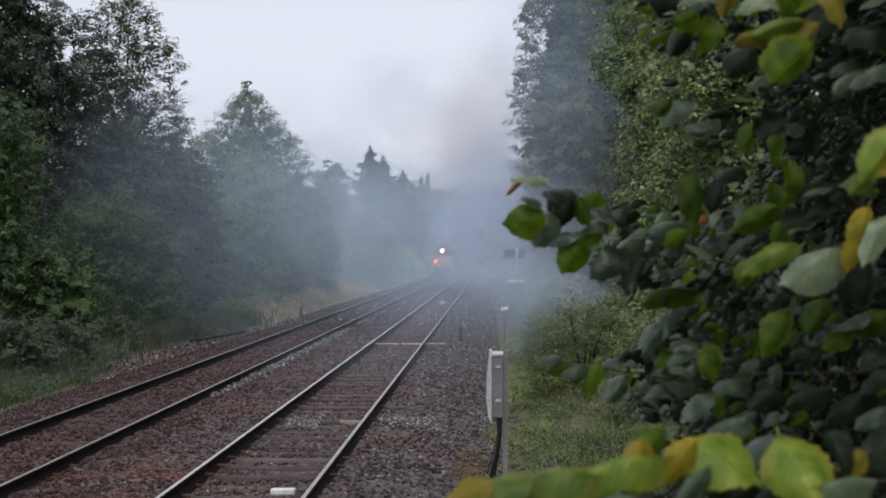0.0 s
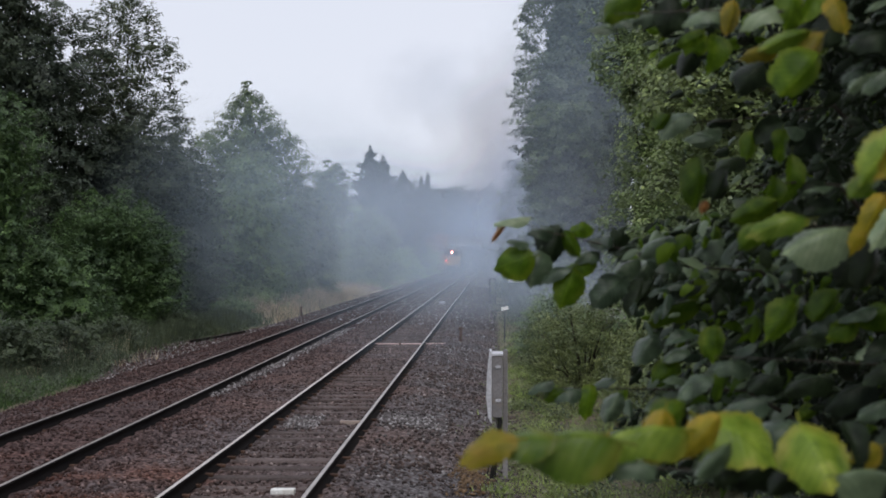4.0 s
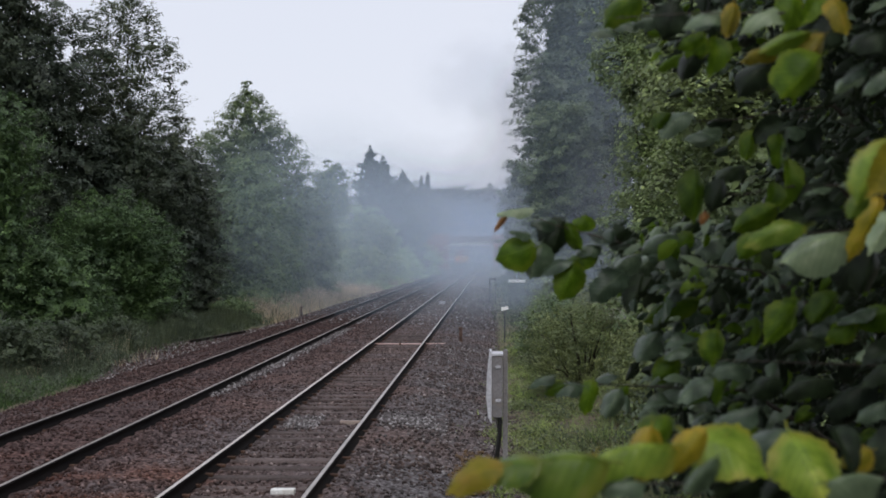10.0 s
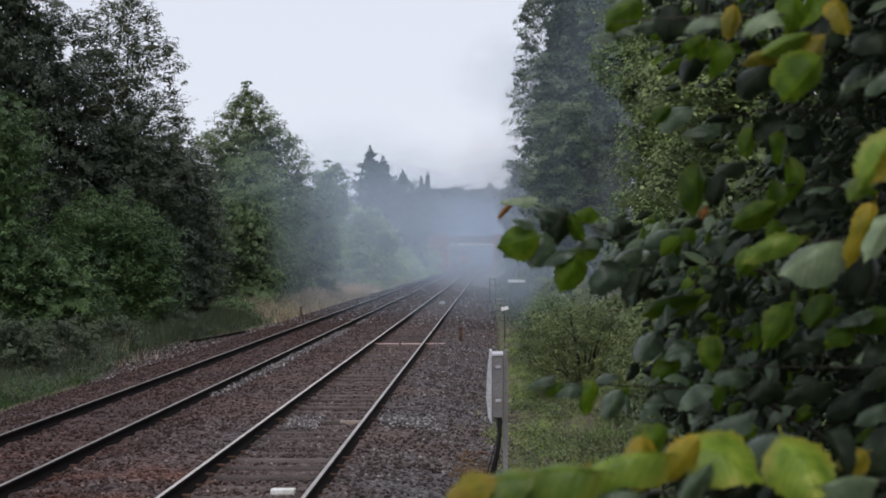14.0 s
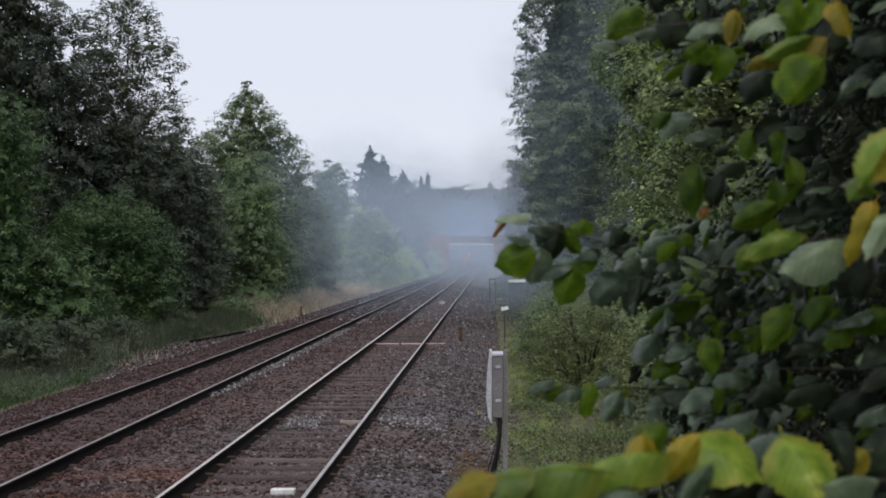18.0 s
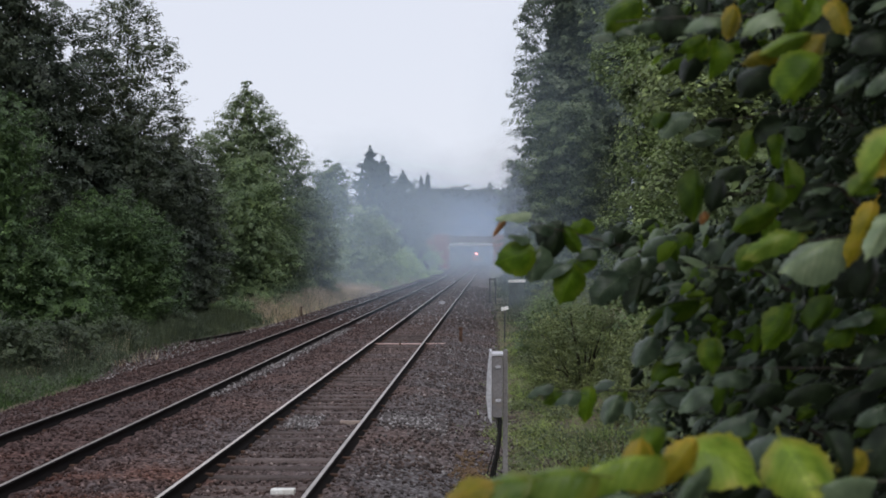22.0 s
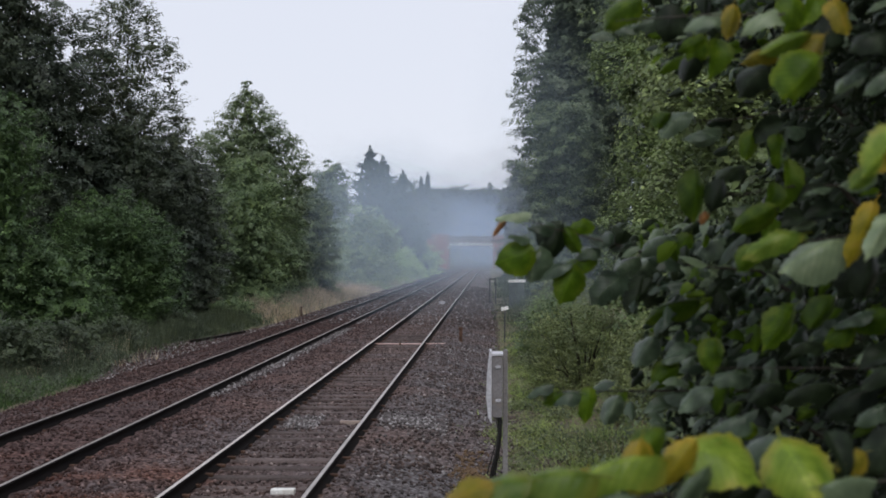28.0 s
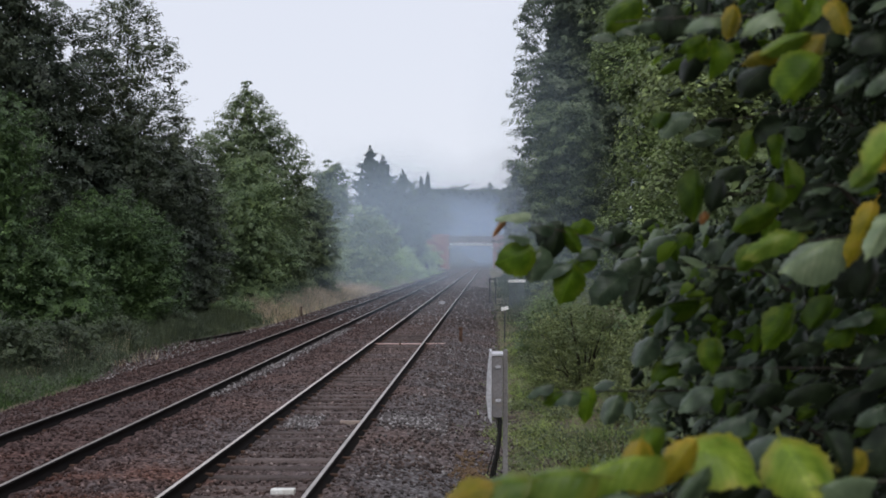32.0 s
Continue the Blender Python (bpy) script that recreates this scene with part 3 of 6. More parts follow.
    if trunk:
        zz = np.linspace(0, height * 0.8, 7)
        bend = np.cumsum(rg.normal(0, height * 0.012, (7, 2)), axis=0)
        bend -= bend[0]
        path = np.column_stack([bend, zz])
        tube_part("trunk", path, np.linspace(trunk, trunk * 0.25, 7), M_BARK, t, 8)
        for tip in cc[np.argsort(rg.uniform(size=n))[:limbs]]:
            h0 = min(max(0.12 * height, tip[2] * 0.6), height * 0.72)
            s = np.array([np.interp(h0, zz, path[:, 0]), np.interp(h0, zz, path[:, 1]), h0])
            m = (s + tip) / 2 + np.array([0, 0, 0.05 * height])
            tube_part("limb", [s, 0.5 * (s + m), m, 0.5 * (m + tip), tip], np.linspace(trunk * 0.4, trunk * 0.08, 5), M_BARK, t, 6)
    else:
        for j in range(limbs):
            tip = cc[j]
            s = np.array([tip[0] * 0.1, tip[1] * 0.1, 0.0])
            m = 0.5 * (s + tip) + np.array([0, 0, 0.1 * height])
            tube_part("stem", [s, 0.5 * (s + m), m, tip], np.linspace(0.04, 0.012, 4), M_BARK, t, 5)
    return t


def conifer(label, x, y, top, radius, shape, material, seed, group, tiers=18, arms=9, leaf=0.24, per=44, droop=0.28):
    """A straight stem with tiers of drooping boughs, needles hanging along each bough, gaps between the tiers."""
    rg = np.random.default_rng(seed)
    z0 = float(ground_z(x, y)) - 0.1
    height = top - z0
    t = empty("conifer", x, y, z0, label, "tree", group)
    hs = np.array([p[0] for p in shape])
    rs = np.array([p[1] for p in shape]) * radius
    pos, nrm = [], []
    for i in range(tiers):
        h = hs[0] + (0.985 - hs[0]) * (i + rg.uniform(-0.15, 0.15)) / tiers
        r = float(np.interp(h, hs, rs))
        for j in range(arms):
            a = 2 * np.pi * (j + rg.uniform(-0.3, 0.3)) / arms + i * 0.8
            ln = r * rg.uniform(0.7, 1.18)
            d = np.array([math.cos(a), math.sin(a), 0.0])
            side = np.array([-d[1], d[0], 0.0])
            s = np.sqrt(rg.uniform(0.02, 1, per))
            lat = rg.normal(0, 1, per) * 0.16 * ln * (1.15 - s)
            z = h * height + rg.uniform(-0.02, 0.02) * height - droop * ln * s + 0.22 * ln * s ** 4 - np.abs(rg.normal(0, 0.1, per)) * (0.4 + 0.3 * ln)
            pos.append(d[None] * (ln * s)[:, None] + side[None] * lat[:, None] + np.stack([0 * z, 0 * z, z], -1))
            nrm.append(np.array([0, 0, 0.8]) + 0.5 * d + rg.normal(0, 0.4, (per, 3)))
    lead = rg.uniform(0.93, 1.0, 60)
    pos.append(np.stack([rg.normal(0, 0.05 * radius, 60) * (1.02 - lead) * 14, rg.normal(0, 0.05 * radius, 60), lead * height], -1))
    nrm.append(rg.normal(0, 1, (60, 3)))
    pos, nrm = np.concatenate(pos), np.concatenate(nrm)
    k = tiers * arms * 14
    h2 = rg.uniform(hs[0], 0.95, k)
    r2 = np.interp(h2, hs, rs) * 0.5 * np.sqrt(rg.uniform(0, 1, k))
    a2 = rg.uniform(0, 2 * np.pi, k)
    pos = np.concatenate([pos, np.stack([r2 * np.cos(a2), r2 * np.sin(a2), h2 * height], -1)])
    nrm = np.concatenate([nrm, rg.normal(0, 1, (k, 3))])
    pos[:, 2] = np.maximum(pos[:, 2], 0.12)
    sizes = np.concatenate([np.full(len(pos) - k, leaf), np.full(k, leaf * 1.9)])
    mesh_part("crown", mesh_from("crown", *leaf_cards(pos, nrm, sizes, rg, three=True)), material, t)
    tube_part("trunk", [(0, 0, 0), (0, 0, 0.5 * height), (0, 0, 0.99 * height)], [0.022 * height, 0.012 * height, 0.02], M_BARK, t, 7)
    return t


ROUND = [(0.08, 0.7), (0.25, 0.95), (0.5, 1.0), (0.7, 0.93), (0.86, 0.7), (0.95, 0.42), (1.0, 0.2)]
BUSHY = [(0.02, 0.92), (0.2, 1.0), (0.5, 1.0), (0.72, 0.88), (0.88, 0.62), (1.0, 0.28)]
SPIRE = [(0.08, 1.0), (0.55, 1.0), (0.7, 0.96), (0.77, 0.8), (0.86, 0.52), (0.93, 0.26), (1.0, 0.05)]
POINTED = [(0.05, 0.9), (0.45, 1.0), (0.62, 0.92), (0.72, 0.78), (0.8, 0.58), (0.855, 0.34), (0.9, 0.22), (1.0, 0.05)]
COLUMN = [(0.02, 1.0), (0.3, 0.95), (0.6, 1.0), (0.8, 0.95), (0.93, 0.8), (1.0, 0.5)]
LEANING = [(0.02, 0.7), (0.28, 0.78), (0.42, 0.93), (0.56, 1.0), (0.75, 0.86), (0.9, 0.74), (1.0, 0.45)]
FLAT = [(0.02, 0.95), (0.4, 1.0), (0.8, 1.0), (0.94, 0.9), (1.0, 0.7)]
WAISTED = [(0.02, 0.85), (0.4, 0.88), (0.5, 0.68), (0.72, 0.62), (0.79, 0.98), (0.96, 1.0), (1.0, 0.6)]

LT = "trees along the far side of the line"
tree("oak_tree", "tall dark green broadleaf tree beside the line", -18.86, 52.0, 14.4, 4.2, ROUND, M_OAK, 0.11, 110000, 22, LT, trunk=0.22, lobes=26, spray=0.55, per=100)
tree("alder_tree", "tall airy dark green alder with sky showing through", -15.32, 56.0, 13.44, 3.0, ROUND, M_ALDER, 0.1, 92000, 21, LT, trunk=0.065, limbs=30, inner=0.0, lobes=50, spray=0.36, per=40, rise=0.3, low=0.2, free=0.5)
tree("dark_tree", "dense dark green tree under a taller alder", -14.97, 54.0, 8.52, 3.2, BUSHY, M_OAK, 0.1, 70000, 32, LT, lobes=22, spray=0.5)
tree("dark_tree", "dense dark green tree behind a bright bush", -13.6, 58.0, 8.48, 2.41, POINTED, M_OAK, 0.1, 66000, 23, LT, lobes=22, spray=0.5)
tree("bush", "bright mid-green bush at the edge of the ballast", -13.58, 48.0, 4.64, 2.55, BUSHY, M_BUSH, 0.085, 64000, 24, LT, trunk=0, limbs=6, category="bush", depth=0.7, lobes=20, spray=0.42, rise=0.5, long_=1.7, per=60)
tree("bush", "fresh green tall bush at the edge of the grass", -15.56, 41.0, 7.58, 1.8, COLUMN, M_BUSH, 0.085, 56000, 25, LT, trunk=0, limbs=6, category="bush", lobes=20, spray=0.4, rise=0.3, long_=1.5)
tree("bush", "low dull green bush behind tall weeds", -14.05, 42.0, 2.89, 2.15, BUSHY, M_BUSH, 0.08, 40000, 33, LT, trunk=0, limbs=5, category="bush", depth=0.5, spray=0.34, long_=1.5)
tree("pointed_tree", "pointed dark green tree above lighter bushes", -13.65, 76.0, 12.3, 3.5, POINTED, M_PINE, 0.13, 80000, 26, LT, lobes=34, free=0.7, spray=0.55, rise=0.2, per=60, inner=0.15)
tree("bush", "light green bush below a pointed tree", -12.48, 70.0, 7.48, 2.62, BUSHY, M_MID, 0.11, 50000, 27, LT, trunk=0, category="bush", lobes=16, spray=0.55)
tree("bush", "light green leaning bush beside the line", -11.44, 64.0, 5.90, 1.73, BUSHY, M_MID, 0.1, 38000, 34, LT, trunk=0, category="bush", lobes=14, spray=0.45)
tree("dark_tree", "rounded dark green tree beside the line", -11.84, 86.0, 7.0, 2.1, BUSHY, M_PINE, 0.14, 40000, 28, LT, depth=0.8, spray=0.6)
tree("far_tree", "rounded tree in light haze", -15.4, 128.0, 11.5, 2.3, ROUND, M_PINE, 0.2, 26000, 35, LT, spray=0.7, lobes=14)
conifer("dark spiky conifer on the skyline", -14.95, 168.0, 16.2, 3.2, SPIRE, M_NEEDLE, 29, LT, tiers=15, arms=10, per=90)
conifer("dark twin-topped conifer on the skyline", -13.7, 172.0, 15.2, 3.6, SPIRE, M_NEEDLE, 30, LT, tiers=14, arms=10, per=90)
conifer("shorter spreading conifer with bare tips on the skyline", -11.0, 170.0, 13.3, 3.2, SPIRE, M_NEEDLE, 31, LT, tiers=10, arms=9, per=80)
conifer("slim conifer top on the skyline", -16.9, 330.0, 21.9, 1.1, SPIRE, M_NEEDLE, 36, LT, tiers=24, arms=7, leaf=0.4, per=16)
conifer("slim conifer top on the skyline", -15.3, 330.0, 22.9, 1.3, SPIRE, M_NEEDLE, 37, LT, tiers=24, arms=7, leaf=0.4, per=16)
tree("far_tree", "dark hazy tree beside the conifers", -11.6, 178.0, 12.0, 3.6, BUSHY, M_FARWOOD, 0.26, 20000, 59, LT, spray=0.8, lobes=14)
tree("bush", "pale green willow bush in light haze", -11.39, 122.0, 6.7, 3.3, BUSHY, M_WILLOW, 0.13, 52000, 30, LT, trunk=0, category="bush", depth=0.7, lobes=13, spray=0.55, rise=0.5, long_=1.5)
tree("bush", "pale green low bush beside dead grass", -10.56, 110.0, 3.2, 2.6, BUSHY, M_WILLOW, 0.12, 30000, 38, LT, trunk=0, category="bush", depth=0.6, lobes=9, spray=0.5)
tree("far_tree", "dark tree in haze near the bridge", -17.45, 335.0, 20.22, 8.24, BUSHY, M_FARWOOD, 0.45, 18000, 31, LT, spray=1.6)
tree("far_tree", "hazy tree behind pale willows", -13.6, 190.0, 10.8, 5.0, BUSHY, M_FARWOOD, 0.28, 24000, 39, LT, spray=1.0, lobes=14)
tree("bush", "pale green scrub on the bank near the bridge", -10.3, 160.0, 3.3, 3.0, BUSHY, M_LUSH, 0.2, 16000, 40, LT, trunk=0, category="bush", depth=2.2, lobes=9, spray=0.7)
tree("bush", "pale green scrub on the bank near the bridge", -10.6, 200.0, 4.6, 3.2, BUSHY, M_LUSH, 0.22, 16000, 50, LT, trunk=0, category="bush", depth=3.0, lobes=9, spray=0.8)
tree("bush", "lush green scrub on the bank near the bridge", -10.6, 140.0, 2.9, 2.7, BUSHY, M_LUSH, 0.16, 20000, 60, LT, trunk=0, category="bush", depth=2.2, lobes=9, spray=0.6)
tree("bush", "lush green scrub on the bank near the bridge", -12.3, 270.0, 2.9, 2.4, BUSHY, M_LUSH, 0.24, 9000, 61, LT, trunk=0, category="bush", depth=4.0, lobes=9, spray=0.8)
FW = "far wood beyond the bridge"
tree("far_tree", "blue-grey hazy wood beyond the bridge", -20.80, 640.0, 35.4, 15.5, FLAT, M_FARWOOD, 0.9, 16000, 51, FW, trunk=0.4, spray=2.0, lobes=30)
tree("far_tree", "blue-grey hazy wood beyond the bridge", -7.70, 660.0, 35.6, 15.0, FLAT, M_FARWOOD, 0.9, 16000, 52, FW, trunk=0.4, spray=2.0, lobes=30)
tree("far_tree", "blue-grey hazy wood beyond the bridge", 6.42, 700.0, 37.8, 16.0, FLAT, M_FARWOOD, 0.9, 16000, 53, FW, trunk=0.4, spray=2.0, lobes=30)
tree("far_tree", "blue-grey hazy wood beyond the bridge", 21.11, 680.0, 38.0, 15.0, FLAT, M_FARWOOD, 0.9, 16000, 54, FW, trunk=0.4, spray=2.0, lobes=30)
BR = "brambles along the ballast"
tree("bramble_bush", "mound of grey-green brambles with dry stalks", -10.6, 33.5, 0.91, 0.9, BUSHY, M_SCRUB, 0.06, 9000, 91, BR, trunk=0, limbs=9, category="bush", inner=0.2, lobes=9, spray=0.25, long_=1.8, rise=0.4)
tree("bramble_bush", "low mound of grey-green brambles", -11.3, 40.0, 0.67, 0.79, BUSHY, M_SCRUB, 0.06, 7000, 92, BR, trunk=0, limbs=7, category="bush", inner=0.2, lobes=9, spray=0.25, long_=1.8, rise=0.4)
tree("bramble_bush", "mound of dull weeds at the wood edge", -10.92, 31.0, 1.11, 0.81, BUSHY, M_SCRUB, 0.06, 8000, 93, BR, trunk=0, limbs=7, category="bush", inner=0.2, lobes=9, spray=0.25, long_=1.8, rise=0.4)
tree("bramble_bush", "low pale green scrub beside dead grass", -10.9, 57.0, 0.75, 1.15, BUSHY, M_MID, 0.07, 9000, 94, BR, trunk=0, limbs=7, category="bush", inner=0.2, lobes=9, spray=0.3)
tree("bramble_bush", "low grey-green scrub below the wood", -11.24, 48.0, 0.59, 0.88, BUSHY, M_SCRUB, 0.07, 7000, 95, BR, trunk=0, limbs=7, category="bush", inner=0.2, lobes=9, spray=0.3)
RT = "trees along the near side of the line"
tree("tall_tree", "tall dense green tree beside the near track", 6.45, 90.0, 22.6, 5.0, LEANING, M_TALL, 0.18, 150000, 41, RT, trunk=0.3, limbs=8, lobes=40, spray=0.8, rise=0.1, per=130)
tree("mid_tree", "mid-green leafy tree in front of a tall dark one", 4.3, 78.0, 11.3, 2.4, COLUMN, M_PINE, 0.14, 60000, 48, RT, trunk=0.14, limbs=6, lobes=20, spray=0.65, rise=0.3, per=100)
tree("tall_tree", "tall dense green tree behind lighter hazel", 11.46, 72.0, 22.08, 5.10, COLUMN, M_OAK, 0.18, 40000, 55, RT, trunk=0.3, limbs=8, lobes=30, spray=0.8)
tree("far_tree", "smoke-veiled tree on the near side of the line", 3.25, 150.0, 13.62, 2.50, BUSHY, M_TALL, 0.24, 18000, 56, RT, spray=0.8)
tree("hazel_bush", "lighter green hazel in front of a tall tree", 3.66, 27.0, 7.81, 1.62, WAISTED, M_LIT_HAZEL, 0.062, 70000, 42, RT, trunk=0, category="bush", depth=0.7, inner=0.4, lobes=22, spray=0.42, per=80, rise=0.05, flat=0.3)
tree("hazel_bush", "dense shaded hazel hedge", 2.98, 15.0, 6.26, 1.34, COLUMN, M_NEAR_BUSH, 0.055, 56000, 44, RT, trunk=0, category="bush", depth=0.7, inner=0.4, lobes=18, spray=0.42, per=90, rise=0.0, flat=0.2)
tree("hazel_bush", "hedge beside the ramp with shade put into its near-black leaves", 3.40, 10.0, 5.63, 1.31, COLUMN, M_SHADE_LEAVES, 0.07, 26000, 57, RT, trunk=0, category="bush", depth=0.8, inner=0.9, lobes=26, spray=0.25, per=30)
# out of view: added only to keep light off the hazel
tree("hazel_bush", "hedge beside the ramp with shade put into its near-black leaves", 4.6, 2.0, 6.5, 1.8, COLUMN, M_SHADE_LEAVES, 0.09, 14000, 58, RT, trunk=0, category="bush", inner=0.9, spray=0.3, per=30)
tree("briar_bush", "low brown-green briar shrub on the bank", 1.85, 27.0, 1.65, 1.21, BUSHY, M_BRIAR, 0.04, 36000, 43, RT, trunk=0, category="bush", inner=0.0, limbs=14, spray=0.2, per=30, rise=0.5, long_=1.6)
tree("nettle_clump", "hazy clump of nettles and brambles on the near bank", 1.9, 38.0, 1.3, 1.1, BUSHY, M_MID, 0.06, 14000, 49, RT, trunk=0, category="bush", inner=0.0, limbs=8, spray=0.25, per=30, rise=0.5, long_=1.6)
tree("briar_bush", "shaded briar shrub below the hazels", 3.00, 22.0, 1.51, 1.24, BUSHY, M_BRIAR, 0.045, 24000, 45, RT, trunk=0, category="bush", inner=0.2, spray=0.2, per=30, rise=0.4, long_=1.6)
tree("briar_bush", "grey-green shrub beside a cabinet", 2.98, 55.0, 1.60, 1.42, BUSHY, M_BRIAR, 0.08, 18000, 46, RT, trunk=0, category="bush", spray=0.35, rise=0.4)
tree("briar_bush", "grey-green shrub on the near bank", 4.43, 95.0, 2.41, 1.58, BUSHY, M_BRIAR, 0.12, 12000, 47, RT, trunk=0, category="bush", spray=0.5)


# ---- grass ----
def bare_earth(x, y, rg):
    """Where hardly anything grows: the gravel pocket, and worn patches of the near bank."""
    pocket = (x > -10.9 + 0.13 * np.abs(y - 42)) & (x < -8) & (y > 33) & (y < 54)
    wave = np.sin(3.1 * x + 1.3 * y) + np.sin(5.3 * x - 0.9 * y + 1.0) + np.sin(0.8 * y + 2.0)
    worn = (x > 0.2) & (y < 28) & (wave > 1.1 * (x - 0.75))
    return (pocket & (rg.uniform(0, 1, len(x)) < 0.93)) | (worn & (rg.uniform(0, 1, len(x)) < 0.85))


def grass(name, label, x, y, height, material, seed, width=0.012, lean=0.35):
    """Blades that stand on the ground, three corners each."""
    rg = np.random.default_rng(seed)
    bare = bare_earth(x, y, rg)
    x, y = x[~bare], y[~bare]
    k = len(x)
    patch = 0.5 + 0.25 * np.sin(x * 2.1 + 0.9 * y) + 0.25 * np.sin(y * 0.83 - 1.7 * x + 1.0)
    h = height * rg.uniform(0.45, 1.25, k) * (0.45 + 0.75 * patch)
    a = rg.uniform(0, 2 * np.pi, k)
    z = np.maximum(ground_z(x, y), np.where((x > -9.3) & (x < 0.8), bed_z(x), -9)) - 0.03
    w = width * rg.uniform(0.6, 1.5, k)
    d = np.stack([np.cos(a), np.sin(a), 0 * a], -1) * w[:, None]
    base = np.stack([x, y, z], -1)
    tip = base + np.stack([rg.normal(0, lean, k) * h, rg.normal(0, lean, k) * h, h], -1)
    ob = mesh_part(name, mesh_from(name, np.stack([base - d, base + d, tip], 1).reshape(-1, 3), np.arange(3 * k).reshape(-1, 3)), material)
    return tagged(ob, label, "grass", kind="stuff")


def scrub(name, label, x, y, height, material, seed, leaf=0.07):
    """Leafy weeds: small leaves up each stalk."""
    rg = np.random.default_rng(seed)
    bare = bare_earth(x, y, rg)
    x, y = x[~bare], y[~bare]
    k = len(x)
    h = height * rg.uniform(0.4, 1.3, k)
    z = np.maximum(ground_z(x, y), np.where((x > -9.3) & (x < 0.8), bed_z(x), -9))
    s = np.linspace(0.15, 1.0, 7)[None, :]
    px = x[:, None] + rg.normal(0, 0.06, (k, 7)) + rg.normal(0, 0.2, (k, 1)) * s * h[:, None]
    py = y[:, None] + rg.normal(0, 0.06, (k, 7))
    p = np.stack([px, py, z[:, None] + h[:, None] * s], -1).reshape(-1, 3)
    nrm = np.array([0.2, -0.3, 0.8]) + rg.normal(0, 0.5, p.shape)
    ob = mesh_part(name, mesh_from(name, *leaf_cards(p, nrm, np.full(len(p), leaf), rg)), material)
    return tagged(ob, label, "weeds", kind="stuff")


def tufts(seed, n, x0, x1, y0, y1, size=0.25, per=40):
    rg = np.random.default_rng(seed)
    cx, cy = rg.uniform(x0, x1, n), rg.uniform(y0, y1, n)
    x = (cx[:, None] + rg.normal(0, size, (n, per))).ravel()
    y = (cy[:, None] + rg.normal(0, size, (n, per))).ravel()
    return x, y


grass("grass", "short bright green grass beside the ballast", *tufts(1, 1100, -12.5, -9.5, 19, 32, 0.25), 0.22, M_GRASS, 61)
grass("weeds", "tall dull green weeds and dry stalks", *tufts(2, 900, -12.8, -10.1, 26, 62, 0.3, 50), 0.8, M_WEED, 62, 0.008, 0.22)
scrub("weeds", "grey-green nettles and brambles along the ballast", *tufts(21, 130, -12.9, -10.6, 27, 60, 0.3, 14), 0.5, M_SCRUB, 81)
scrub("weeds", "low dull bramble leaves at the ballast edge", *tufts(22, 150, -10.6, -9.6, 25, 60, 0.3, 10), 0.25, M_SCRUB, 82)
scrub("weeds", "low leafy weeds on the near bank", *tufts(23, 260, 0.7, 3.4, 14, 60, 0.3, 12), 0.22, M_SCRUB, 83, 0.05)
grass("dead_grass", "dry stalks among green weeds", *tufts(12, 80, -12.4, -10.1, 27, 40, 0.3, 22), 0.75, M_STRAW, 72, 0.005, 0.22)
scrub("weeds", "low fresh green plants in the corner of the verge", *tufts(26, 200, -12.6, -9.7, 20, 29, 0.25, 14), 0.3, M_GRASS, 86, 0.06)
scrub("weeds", "soft dull weeds spreading over the ballast edge", *tufts(27, 120, -10.4, -9.3, 26, 38, 0.25, 10), 0.28, M_SCRUB, 87, 0.045)
grass("weeds", "dull green weeds at the edge of the ballast", *tufts(3, 420, -11.2, -9.95, 30, 70, 0.22), 0.35, M_WEED, 63)
grass("dead_grass", "tall tan dead grass below the trees", *tufts(4, 640, -13.2, -9.7, 58, 90, 0.35), 0.9, M_STRAW, 64, 0.016)
grass("weeds", "dull green weeds among dead grass", *tufts(11, 330, -13.2, -9.8, 52, 92, 0.35), 0.8, M_WEED, 71, 0.016)
grass("dead_grass", "tan dead grass along the cess", *tufts(5, 520, -12.5, -9.4, 86, 150, 0.5), 0.8, M_STRAW, 65, 0.03)
grass("dead_grass", "small clump of tan dead grass on the ballast edge", *tufts(6, 14, -9.9, -9.5, 35, 38, 0.14), 0.35, M_STRAW, 66)
grass("weeds", "green scrubby weeds near the bridge", *tufts(7, 300, -13, -9.6, 120, 200, 0.6), 0.9, M_LUSH, 67, 0.04)
scrub("weeds", "bright green moss and clover on the near bank", *tufts(24, 280, 0.75, 3.4, 13, 45, 0.2, 14), 0.1, M_BANK_GRASS, 84, 0.035)
grass("grass", "rough green grass on the near bank", *tufts(8, 300, 0.75, 3.4, 13, 60, 0.2, 100), 0.13, M_BANK_GRASS, 68, 0.012, 0.8)
grass("grass", "taller arching tussocks on the near bank", *tufts(16, 70, 0.7, 3.0, 14, 40, 0.1, 70), 0.42, M_BANK_GRASS, 76, 0.007, 0.6)
grass("dead_grass", "brown dead stems among the grass of the near bank", *tufts(17, 110, 0.5, 3.0, 14, 40, 0.2, 30), 0.3, M_DEAD_STEM, 77, 0.006, 0.8)
grass("grass", "mossy yellow-green grass at the foot of the near bank", *tufts(13, 200, 0.3, 1.6, 13.5, 30, 0.2, 90), 0.13, M_BANK_GRASS, 73, 0.012, 0.7)
grass("grass", "lime-green mossy strip at the edge of the cess", *tufts(18, 210, 0.55, 1.5, 27, 46, 0.14, 80), 0.12, M_BANK_GRASS, 78, 0.014, 0.7)
scrub("weeds", "tangled dull weeds at the foot of the near bank", *tufts(25, 150, 0.35, 1.7, 13.5, 26, 0.22, 12), 0.16, M_BRIAR, 85, 0.05)
